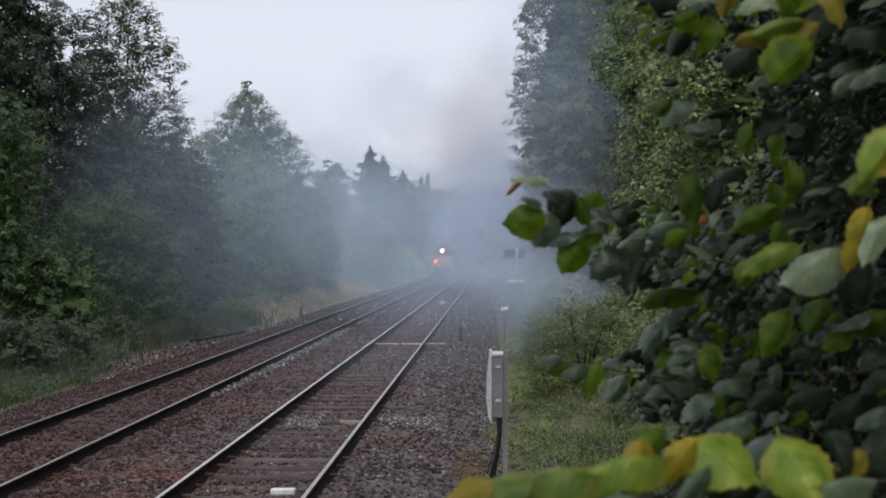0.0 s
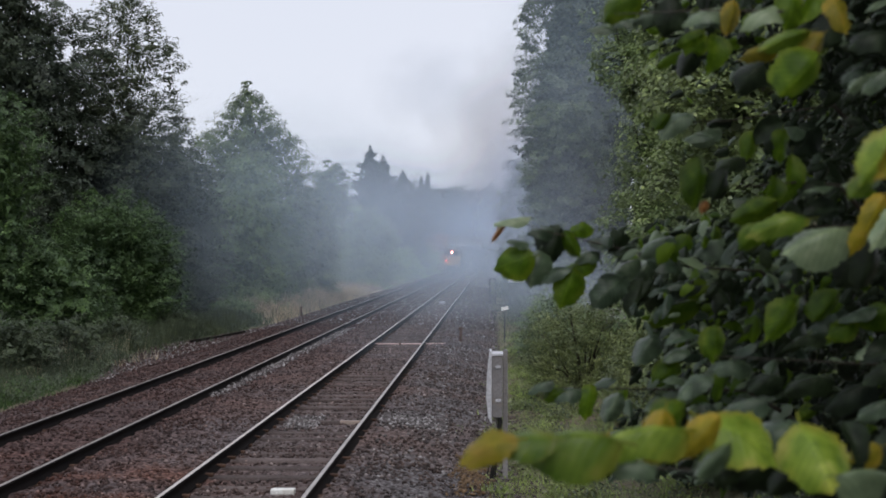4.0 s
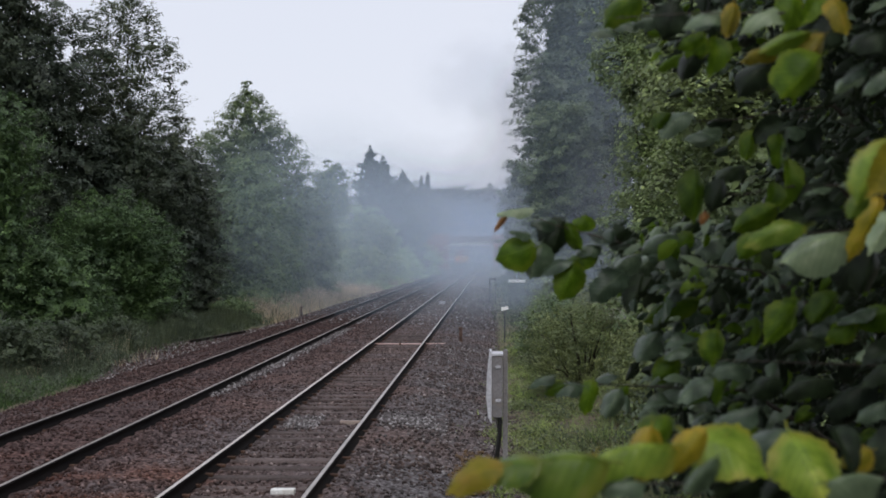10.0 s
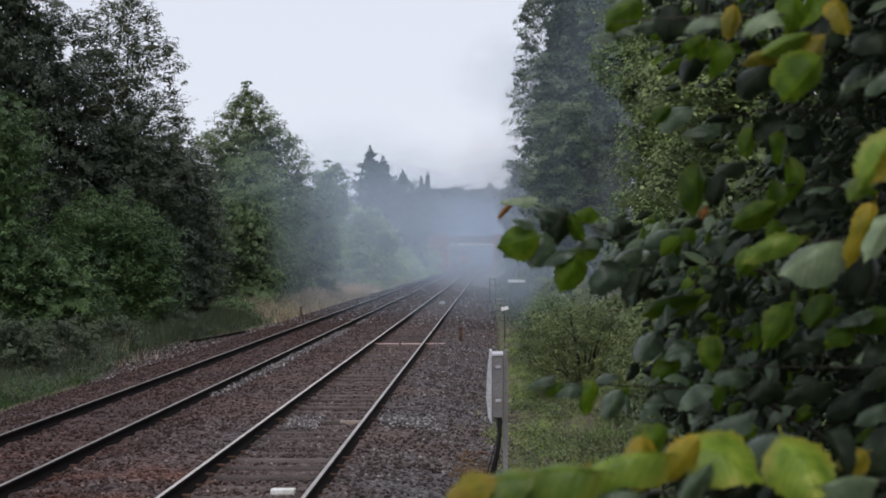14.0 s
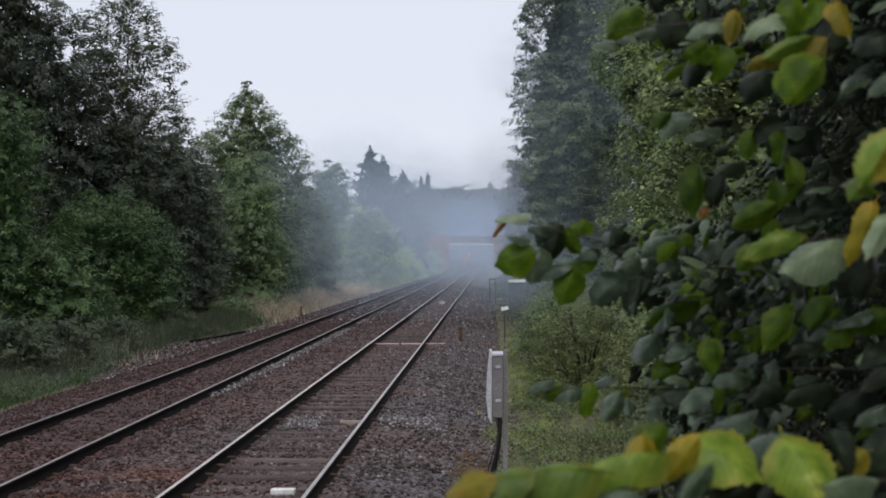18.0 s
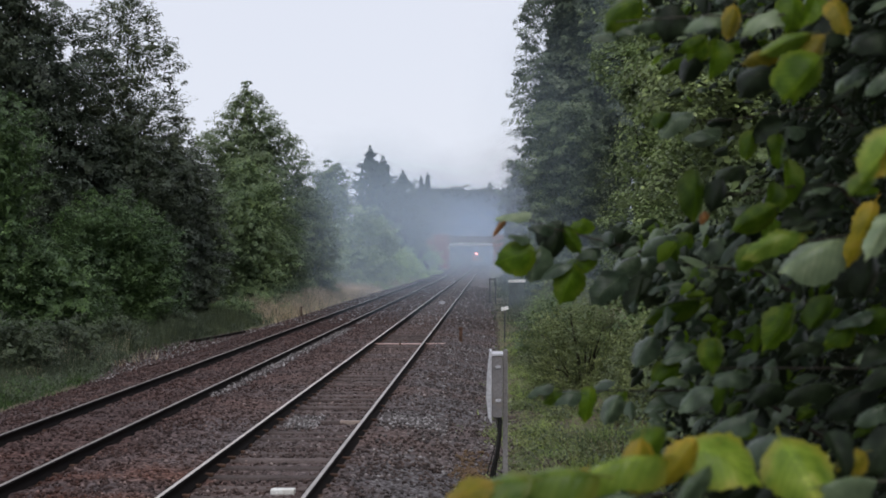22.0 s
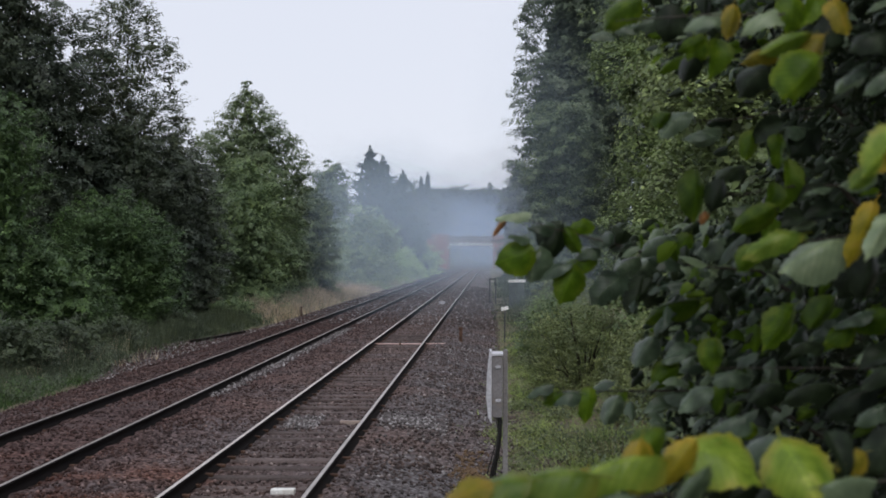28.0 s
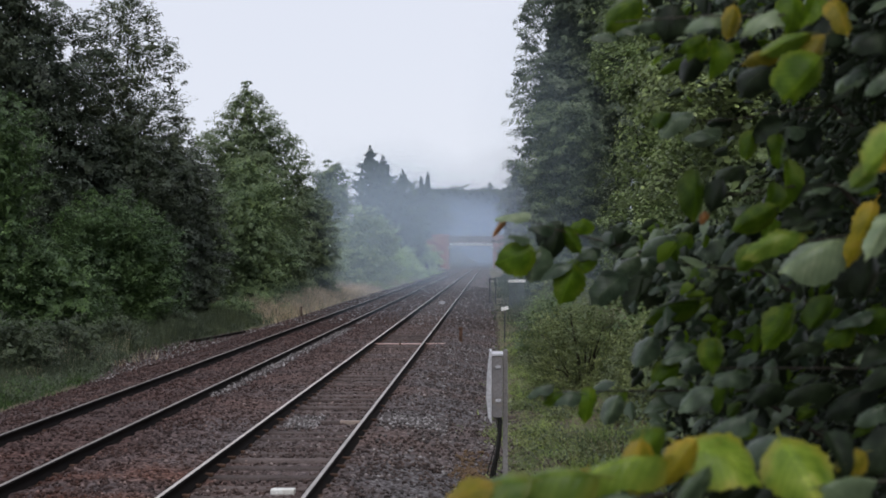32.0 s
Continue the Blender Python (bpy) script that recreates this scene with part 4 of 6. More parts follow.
grass("grass", "hazy rough grass along the near cess", *tufts(14, 300, 0.6, 4.0, 55, 150, 0.5, 60), 0.18, M_WEED, 74, 0.018, 0.7)
grass("weeds", "hazy green weeds along the near cess", *tufts(15, 200, 0.9, 5.0, 60, 170, 0.5, 40), 0.6, M_WEED, 75, 0.03)
grass("weeds", "straggling dry weeds on the near bank", *tufts(9, 300, 0.6, 3.6, 14, 80, 0.3), 0.3, M_WEED, 69, 0.006)
grass("dead_grass", "pale dead grass stalks on the near bank", *tufts(10, 60, 0.5, 3.0, 14, 50, 0.25), 0.25, M_STRAW, 70, 0.005)

# ---- lineside things ----
def lineside_box():
    """A grey steel case with a bulging pale cover on a concrete post, black cables below."""
    x, y, _ = (0.08, 17.49, -0.33)
    t = empty("trackside_box", x + 0.035, y, -0.36, "grey steel trackside box with a pale bulging cover on a post", "trackside box")
    part("post", box_bm(0.045, 0.108, 0.12, 0.2, -0.2, 1.63, 0.008), M_POST, t, "weathered grey concrete post")
    case = part("case", box_bm(-0.095, 0.04, -0.12, 0.3, 0.78, 1.57, 0.012), M_GREY_STEEL, t, "grey painted steel case")
    part("top_cover", box_bm(-0.105, 0.047, -0.135, 0.31, 1.57, 1.6, 0.006), M_PALE_STEEL, case)
    for z in (0.98, 1.41):
        part("hinge", box_bm(-0.05, 0.02, -0.135, -0.12, z, z + 0.035, 0.004), M_PALE_STEEL, case)
    cover = extrude_bm([(-0.1, 0.7), (-0.1, 1.63), (-0.125, 1.63), (-0.16, 1.3), (-0.17, 1.05), (-0.145, 0.78)], -0.14, 0.34, "y")
    part("bulging_cover", cover, M_PALE_STEEL, t, "pale grey bulging cover")
    for i, (dx, r) in enumerate(((-0.018, 0.014), (0.0, 0.017), (0.02, 0.014), (-0.05, 0.008))):
        pts = [(dx * 0.9, 0.02 * i, 0.8), (dx * 0.5 + 0.01, 0.02 * i, 0.55), (dx - 0.03, 0.03 * i, 0.3), (dx * 1.3 - 0.075, 0.03 * i, 0.1), (dx * 1.6 - 0.09, 0.03 * i, -0.03)]
        tube_part("cable", pts, [r] * 5, M_BLACK, t, 7, "black cable")
    return t


lineside_box()


def peg(name, label, x, y, z, h, material, w=0.05, group=""):
    t = empty(name, x, y, z, label, "post", group)
    part("stake", box_bm(-w, w, -w, w, -0.15, h * 0.9, 0.01), material, t)
    part("cap", box_bm(-w * 1.3, w * 1.3, -w * 1.3, w * 1.3, h * 0.86, h, 0.01), material, t)
    return t


peg("stake", "short rusty brown stake beside the far track", -8.75, 62.5, -0.36, 0.5, M_IRON, 0.035)
peg("stake", "short dark stake in the cess beside the near track", -0.93, 42.5, -0.3, 0.55, M_IRON, 0.05)

sign = empty("marker_post", *(0.47, 44.82, -0.33), "small tilted white marker plate on a thin post", "marker")
tube_part("pole", [(0, 0, -0.2), (0, 0, 0.5), (0.01, 0, 1.12)], [0.022, 0.022, 0.02], M_SIGN_BACK, sign, 8)
plate = part("plate", box_bm(-0.12, 0.12, -0.02, -0.008, -0.055, 0.055, 0.004), M_WHITE, sign, "white plate")
plate.matrix_basis = pose(0.0, -0.015, 1.08, 0, -12, 0)

frame_post = empty("post_frame", 0.13, 82, -0.4, "dark narrow two-legged metal frame beside the line", "frame")
for px in (-0.17, 0.17):
    part("leg", box_bm(px - 0.035, px + 0.035, -0.04, 0.04, -0.2, 1.55, 0.006), M_SIGN_BACK, frame_post)
part("crossbar", box_bm(-0.135, 0.135, -0.03, 0.03, 1.44, 1.52, 0.006), M_SIGN_BACK, frame_post)

cab = empty("location_cabinet", 1.47, 76, 0.0, "dark grey trackside cabinet with a white roof", "cabinet")
part("body", box_bm(-0.43, 0.43, -0.25, 0.25, -0.6, 1.0, 0.01), M_DARK_STEEL, cab)
part("roof", box_bm(-0.48, 0.48, -0.31, 0.31, 1.0, 1.15, 0.015), M_WHITE, cab, "white roof")
for sx in (-1, 1):
    door = part("door", box_bm(min(sx * 0.02, sx * 0.43), max(sx * 0.02, sx * 0.4), -0.272, -0.252, -0.3, 0.94, 0.004), M_DARK_STEEL, cab)
    part("handle", box_bm(sx * 0.07 - 0.012, sx * 0.07 + 0.012, -0.29, -0.272, 0.3, 0.46, 0.003), M_BLACK, door)

board = empty("lineside_sign", 1.55, 80, 0.0, "dark back of a lineside sign on a slim pole", "sign")
tube_part("pole", [(0, 0.05, -0.5), (0, 0.05, 1.2), (0, 0.05, 2.95)], [0.04] * 3, M_PALE_STEEL, board, 8)
for x0, x1 in ((-0.82, -0.06), (0.06, 0.5)):
    part("panel", extrude_bm([(x0, 2.35), (x1 - 0.05, 2.35), (x1, 2.86), (x0 + 0.13, 2.86)], 0.09, 0.115, "y"), M_SIGN_BACK, board, "dark sign panel")

ramp_box = empty("track_magnet", -2.68, 75, -0.16, "pale grey magnet ramp between the rails", "track magnet")
part("ramp", extrude_bm([(-0.7, 0.0), (-0.45, 0.13), (0.45, 0.13), (0.7, 0.0), (0.7, -0.1), (-0.7, -0.1)], -0.15, 0.15, "x"), M_POST, ramp_box)
part("base_plate", box_bm(-0.2, 0.2, -0.8, 0.8, -0.12, -0.02, 0.01), M_IRON, ramp_box)
block = empty("track_block", *(-2.31, 15.05, -0.15), "white painted block lying between the rails", "block")
part("block", box_bm(-0.135, 0.135, -0.07, 0.07, -0.02, 0.045, 0.018), M_WHITE, block)
part("bracket", box_bm(-0.1, 0.1, -0.05, 0.05, -0.1, -0.02), M_IRON, block)
pipe = empty("cross_pipe", -2.68, 40.2, -0.13, "thin pinkish pipe laid across the near track", "pipe")
tube_part("pipe", [(-1.0, 0, 0), (-0.3, 0, 0.006), (0.3, 0, 0.002), (1.35, 0, 0.012)], [0.02] * 4, surface("faded_pink_pipe", (0.42, 0.29, 0.27), (0.54, 0.4, 0.38), 3.0), pipe, 8)
part("clamp", box_bm(-0.03, 0.03, -0.04, 0.04, -0.06, 0.03, 0.005), M_IRON, pipe)
for tx, ty, tw in ((-4.99, 51.5, 0.09), (-4.95, 53.5, 0.11), (-2.3, 103.0, 0.1)):
    chip = empty("marker_block", tx, ty, float(bed_z(tx)), "small pale marker block in the ballast", "block", "marker blocks in the ballast")
    part("block", box_bm(-tw, tw, -0.09, 0.09, -0.05, 0.06, 0.015), M_POST, chip)

spare = empty("spare_rail", -9.5, 47.3, -0.4, "rusty spare rail lying in the weeds beside the line", "rail", turn=-7.5)
rp = [(-0.07, -0.05), (0.07, -0.05), (0.07, -0.035), (0.012, -0.015), (0.01, 0.05), (0.035, 0.06), (0.035, 0.1), (-0.035, 0.1), (-0.035, 0.06), (-0.01, 0.05), (-0.012, -0.015), (-0.07, -0.035)]
part("rail", extrude_bm(rp, -2.9, 2.9, "y"), M_RAIL_WEB, spare)
for py in (-2.0, 1.9):
    part("packing_block", box_bm(-0.2, 0.2, py - 0.1, py + 0.1, -0.12, -0.05, 0.015), M_SLEEPER, spare)

batten = empty("batten", -2.2, 21.5, -0.15, "short pale wooden batten lying between the rails", "batten", turn=4.0)
part("strip", box_bm(-0.19, 0.19, -0.035, 0.035, -0.04, 0.02, 0.006), surface("weathered_batten", (0.26, 0.2, 0.17), (0.38, 0.31, 0.27), 3.0), batten)

loose = empty("loose_rail", -6.2, 128.5, -0.08, "dark spare rail lying between the rails of the far track", "rail", turn=-0.8)
part("rail", extrude_bm(rp, -20, 20, "y"), M_RAIL_WEB, loose)

# ---- bridge ----
bridge = empty("road_bridge", 0, 300, 0, "hazy red brick road bridge with a pale beam over both tracks", "bridge")
part("beam", box_bm(-9.1, 0.5, 0, 0.7, 4.72, 5.35, 0.04), M_BEAM, bridge, "pale concrete beam")
part("deck", box_bm(-9.1, 0.45, 0.7, 8.5, 4.7, 5.6), M_GIRDER, bridge)
para = part("parapet", box_bm(-9.2, 0.55, 0.2, 0.6, 5.35, 6.9, 0.05), M_GIRDER, bridge, "dark steel parapet")
for i in range(9):
    part("stiffener", box_bm(-9.0 + i * 1.15, -8.88 + i * 1.15, 0.08, 0.2, 5.36, 6.85), M_GIRDER, para)
for x0, x1 in ((-13.0, -9.2), (0.55, 4.2)):
    ab = part("abutment", box_bm(x0, x1, -0.3, 8.5, -0.6, 6.95, 0.06), M_BRICK, bridge, "red brick abutment")
    part("coping", box_bm(x0 - 0.08, x1 + 0.08, -0.4, 0.3, 6.95, 7.2, 0.04), M_BRICK, ab, "brick coping")
    inner_x = x1 if x0 < -5 else x0
    part("bearing", box_bm(inner_x - 0.3, inner_x + 0.3, -0.42, -0.3, 4.1, 4.5, 0.03), M_BEAM, ab, "pale bearing stone")
for x0, x1, s0 in ((-24.0, -13.0, -1), (4.2, 16.0, 1)):
    part("wing_wall", box_bm(x0, x1, 0.0, 0.5, -0.6, 6.3, 0.05), M_BRICK, bridge, "red brick wing wall")


# ---- smoke ----
def smoke_bank(x, y, z, w, h, material, seed, name="smoke", label="thin grey smoke drifting over the line", thick=0.3):
    """A bank of smoke: a lumpy flattened body, thin at the rim."""
    rg = np.random.default_rng(seed)
    nu, nv = 22, 11
    u = np.linspace(0, 2 * np.pi, nu, endpoint=False)
    v = np.linspace(0.0004, np.pi - 0.0004, nv)
    U, V = np.meshgrid(u, v)
    ph = rg.uniform(0, 6, 3)
    lump = 1 + 0.1 * np.sin(3 * U + ph[0]) * np.sin(2 * V + ph[1]) + 0.06 * np.sin(5 * U + 4 * V + ph[2]) * np.sin(V)
    p = np.stack([np.sin(V) * np.cos(U) * w / 2 * lump, np.cos(V) * w * thick / 2 * lump, np.sin(V) * np.sin(U) * h / 2 * lump], -1).reshape(-1, 3)
    i = np.arange(nv - 1)[:, None] * nu
    j = np.arange(nu)[None]
    me = mesh_from(name, p, np.stack([i + j, i + (j + 1) % nu, i + nu + (j + 1) % nu, i + nu + j], -1).reshape(-1, 4))
    ob = mesh_part(name, me, material, smooth=True, kind="stuff")
    ob.matrix_basis = pose(x, y, z)
    return tagged(ob, label, "smoke", "smoke over the line")


# haze is painted: blue-tinted translucent shells stand in for misty air
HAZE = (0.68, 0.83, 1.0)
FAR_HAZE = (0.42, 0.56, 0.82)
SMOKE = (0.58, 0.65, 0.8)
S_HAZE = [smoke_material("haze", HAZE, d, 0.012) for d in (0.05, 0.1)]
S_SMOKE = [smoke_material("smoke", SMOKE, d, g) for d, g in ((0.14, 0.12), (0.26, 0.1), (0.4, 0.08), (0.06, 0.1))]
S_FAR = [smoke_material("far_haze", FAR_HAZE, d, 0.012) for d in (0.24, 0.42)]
S_PLUME = smoke_material("smoke_plume", (0.6, 0.58, 0.64), 0.2, 0.07)


def bank(place, w, h, material, seed, still=False):
    """Centre, width and height in metres."""
    kind = "haze" if still else "smoke"
    label = "blue-grey haze hanging between the trees" if still else "grey smoke drifting off the line after a train"
    return smoke_bank(*place, w, h, material, seed, kind, label)


# painted haze shells that hang over the far line to the end
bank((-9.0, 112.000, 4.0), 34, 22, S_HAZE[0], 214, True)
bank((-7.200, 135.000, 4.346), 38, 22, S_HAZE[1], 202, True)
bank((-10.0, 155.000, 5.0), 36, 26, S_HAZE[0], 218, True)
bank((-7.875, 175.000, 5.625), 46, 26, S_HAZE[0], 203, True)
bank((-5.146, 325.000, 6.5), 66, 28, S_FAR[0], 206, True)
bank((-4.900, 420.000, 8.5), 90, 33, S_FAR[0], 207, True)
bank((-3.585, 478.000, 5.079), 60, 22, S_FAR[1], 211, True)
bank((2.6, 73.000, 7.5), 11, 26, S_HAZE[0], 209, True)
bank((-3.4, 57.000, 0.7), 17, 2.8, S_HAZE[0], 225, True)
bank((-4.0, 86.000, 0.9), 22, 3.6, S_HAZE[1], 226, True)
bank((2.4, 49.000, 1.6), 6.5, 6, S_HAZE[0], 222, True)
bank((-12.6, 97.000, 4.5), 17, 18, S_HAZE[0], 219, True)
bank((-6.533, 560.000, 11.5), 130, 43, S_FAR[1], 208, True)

# smoke that the train leaves: place at the start, drift in metres a second, and a slowing of it
PUFFS = []


def puff(place, w, h, material, seed, drift, slow=0.006):
    PUFFS.append((bank(place, w, h, material, seed), Vector(place), Vector(drift), slow))


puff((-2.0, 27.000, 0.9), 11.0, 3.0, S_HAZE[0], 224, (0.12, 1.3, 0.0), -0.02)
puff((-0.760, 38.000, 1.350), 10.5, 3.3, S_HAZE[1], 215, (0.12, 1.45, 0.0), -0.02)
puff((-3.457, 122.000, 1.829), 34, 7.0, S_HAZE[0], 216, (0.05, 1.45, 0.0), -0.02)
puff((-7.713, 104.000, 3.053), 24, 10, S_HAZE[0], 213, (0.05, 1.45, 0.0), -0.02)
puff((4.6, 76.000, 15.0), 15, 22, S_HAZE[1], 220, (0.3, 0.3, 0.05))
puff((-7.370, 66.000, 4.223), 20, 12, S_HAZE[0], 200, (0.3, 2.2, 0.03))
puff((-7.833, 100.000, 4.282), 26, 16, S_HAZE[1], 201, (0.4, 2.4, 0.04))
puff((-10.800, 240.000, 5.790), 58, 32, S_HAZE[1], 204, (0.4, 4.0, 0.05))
puff((-0.697, 44.000, 1.078), 11.0, 3.6, S_SMOKE[3], 334, (0.12, 1.45, 0.0), -0.02)
puff((-0.840, 112.000, 1.137), 13.0, 4.6, S_SMOKE[3], 331, (0.1, 1.45, 0.0), -0.02)
puff((-1.125, 150.000, 1.177), 16.0, 6.0, S_SMOKE[0], 332, (0.1, 1.45, 0.0), -0.02)
puff((-2.060, 215.000, 1.325), 22.0, 8.0, S_SMOKE[3], 333, (0.5, 3.0, 0.0))
puff((-2.340, 72.000, 1.680), 20, 4.5, S_HAZE[1], 217, (0.1, 1.45, 0.0), -0.02)
puff((1.954, 70.000, 3.453), 8, 11, S_HAZE[1], 210, (0.15, 1.5, 0.02))
puff((1.755, 36.000, 0.885), 4.2, 4.2, S_SMOKE[0], 301, (0.3, 0.9, 0.02), -0.018)
puff((1.240, 48.000, 1.150), 6.0, 5.0, S_SMOKE[3], 302, (0.3, 1.0, 0.02), -0.018)
puff((2.223, 58.000, 3.288), 8.0, 9.5, S_SMOKE[3], 303, (0.36, 0.5, 0.05))
puff((3.218, 66.000, 6.698), 9.5, 15.0, S_SMOKE[3], 304, (0.45, 0.5, 0.1))
puff((1.938, 75.000, 2.896), 9.5, 10.0, S_SMOKE[0], 305, (0.6, 0.8, 0.05))
puff((1.125, 100.000, 3.032), 11.0, 12.0, S_SMOKE[2], 306, (0.95, 1.0, 0.06))
puff((1.054, 115.000, 5.509), 12.0, 18.0, S_SMOKE[1], 307, (0.9, 1.2, 0.1))
puff((0.625, 125.000, 9.417), 14.0, 20.0, S_SMOKE[1], 308, (0.9, 1.0, 0.2))
puff((1.062, 150.000, 3.303), 14.0, 12.0, S_SMOKE[2], 309, (1.0, 1.0, 0.06))
puff((-1.925, 165.000, 3.384), 15.0, 14.0, S_SMOKE[0], 310, (0.8, 2.0, 0.04))
puff((-1.425, 190.000, 8.269), 26.0, 26.0, S_SMOKE[2], 311, (1.1, 1.5, 0.1))
puff((-4.250, 150.000, 15.178), 18.0, 18.0, S_PLUME, 312, (0.9, 0.8, 0.4))
puff((0.700, 140.000, 18.415), 16.0, 22.0, S_PLUME, 313, (0.6, 0.8, 0.3))
puff((0.167, 200.000, 15.240), 26.0, 20.0, S_PLUME, 314, (0.35, 1.0, 0.1))
puff((-11.100, 180.000, 23.715), 26.0, 16.0, S_SMOKE[0], 315, (1.2, 0.6, 0.3))
puff((-7.788, 105.000, 4.809), 16.0, 12.0, S_SMOKE[0], 316, (0.7, 0.8, 0.1))
puff((-8.473, 82.000, 4.301), 15.0, 12.0, S_SMOKE[3], 317, (0.7, 0.8, 0.1))
puff((-9.053, 46.000, 3.727), 15.0, 13.0, S_HAZE[1], 321, (0.1, 1.5, 0.02))
puff((-9.6, 60.000, 4.5), 16.0, 14.0, S_HAZE[1], 323, (0.1, 1.4, 0.02))
puff((-7.593, 68.000, 4.558), 14.0, 12.0, S_SMOKE[0], 322, (0.3, 1.2, 0.05))
puff((-2.800, 240.000, 3.790), 28.0, 16.0, S_SMOKE[3], 318, (0.5, 4.5, 0.05))
puff((-9.900, 270.000, 3.953), 30.0, 16.0, S_SMOKE[0], 319, (0.5, 4.5, 0.05))


puff((-5.6, 184.0, 2.4), 16.0, 9.0, S_SMOKE[3], 335, (0.12, 4.4, 0.03), 0.0)


WAKE = bank((-5.0, 158.0, 2.0), 11.0, 6.0, S_SMOKE[3], 330)


# ---- train ----
def locomotive():
    t = empty("locomotive", -6.06, 171, 0, "dark diesel locomotive with a yellow end and lit red lamps", "locomotive")
    paint = plain("maroon_paint", (0.1, 0.03, 0.03), 0.45)
    roof = plain("grey_roof", (0.12, 0.12, 0.13), 0.6)
    yellow = plain("warning_yellow", (0.72, 0.36, 0.02), 0.5)
    glass = plain("cab_glass", (0.01, 0.012, 0.015), 0.08)
    body = extrude_bm([(-1.33, 1.0), (1.33, 1.0), (1.35, 2.3), (1.28, 3.1), (1.0, 3.6), (-1.0, 3.6), (-1.28, 3.1), (-1.35, 2.3)], 0.5, 18.3, "y")
    part("body", body, paint, t, "dark maroon body")
    part("roof", extrude_bm([(-1.0, 3.605), (1.0, 3.605), (0.6, 3.86), (-0.6, 3.86)], 1.2, 17.6, "y"), roof, t)
    cabend = extrude_bm([(0.0, 1.0), (0.5, 1.0), (0.5, 2.4), (0.0, 2.4)], -1.3, 1.3, "x")
    front = part("cab_end", cabend, yellow, t, "yellow cab end")
    part("cab_top", extrude_bm([(0.0, 2.403), (0.5, 2.403), (0.5, 3.6), (0.34, 3.55), (0.12, 2.55)], -1.29, 1.29, "x"), paint, t, "dark upper cab")
    for x0, x1 in ((-1.12, -0.08), (0.08, 1.12)):
        win = part("windscreen", box_bm(x0, x1, -0.012, 0.012, -0.3, 0.3, 0.01), glass, front)
        win.matrix_basis = pose(0, 0.2, 2.92, -12.4, 0, 0)
    red = plain("red_lamp", (1.0, 0.08, 0.06), 0.4, 0.0, 12.0)
    upper = plain("upper_red_lamp", (1.0, 0.22, 0.16), 0.4, 0.0, 170.0)
    for lx, ly, lz, rad, glow, said in ((-0.86, -0.03, 1.72, 0.17, red, "lit red tail lamp"), (0.0, 0.2, 3.12, 0.14, upper, "lit red upper lamp")):
        bm = bmesh.new()
        bmesh.ops.create_uvsphere(bm, u_segments=14, v_segments=8, radius=rad)
        bmesh.ops.translate(bm, verts=bm.verts[:], vec=(lx, ly, lz))
        part("tail_lamp", bm, glow, front, said, smooth=True)
    dead = plain("unlit_lamp", (0.1, 0.02, 0.02), 0.2)
    bm = bmesh.new()
    bmesh.ops.create_uvsphere(bm, u_segments=14, v_segments=8, radius=0.11)
    bmesh.ops.translate(bm, verts=bm.verts[:], vec=(0.86, -0.03, 1.72))
    part("tail_lamp", bm, dead, front, "unlit lamp", smooth=True)
    black = plain("underframe_black", (0.02, 0.02, 0.02), 0.7)
    part("underframe", box_bm(-1.2, 1.2, 0.3, 18.2, 0.75, 1.0, 0.03), black, t)
    part("buffer_beam", box_bm(-1.25, 1.25, 0.05, 0.3, 0.72, 1.2, 0.03), black, t)
    for bx in (-0.87, 0.87):
        tube_part("buffer", [(bx, 0.05, 0.98), (bx, -0.35, 0.98), (bx, -0.36, 0.98), (bx, -0.42, 0.98)], [0.1, 0.1, 0.23, 0.22], black, t, 14)
    for by0 in (2.2, 11.9):
        bogie = part("bogie", box_bm(-1.1, 1.1, by0, by0 + 4.2, 0.35, 0.75, 0.05), black, t)
        for k2 in range(3):
            for wx in (-0.75, 0.75):
                tube_part("wheel", [(wx - 0.065, by0 + 0.35 + 1.75 * k2, 0.5), (wx + 0.065, by0 + 0.35 + 1.75 * k2, 0.5)], [0.5, 0.5], M_IRON, bogie, 20)
    return t


LOCO = locomotive()


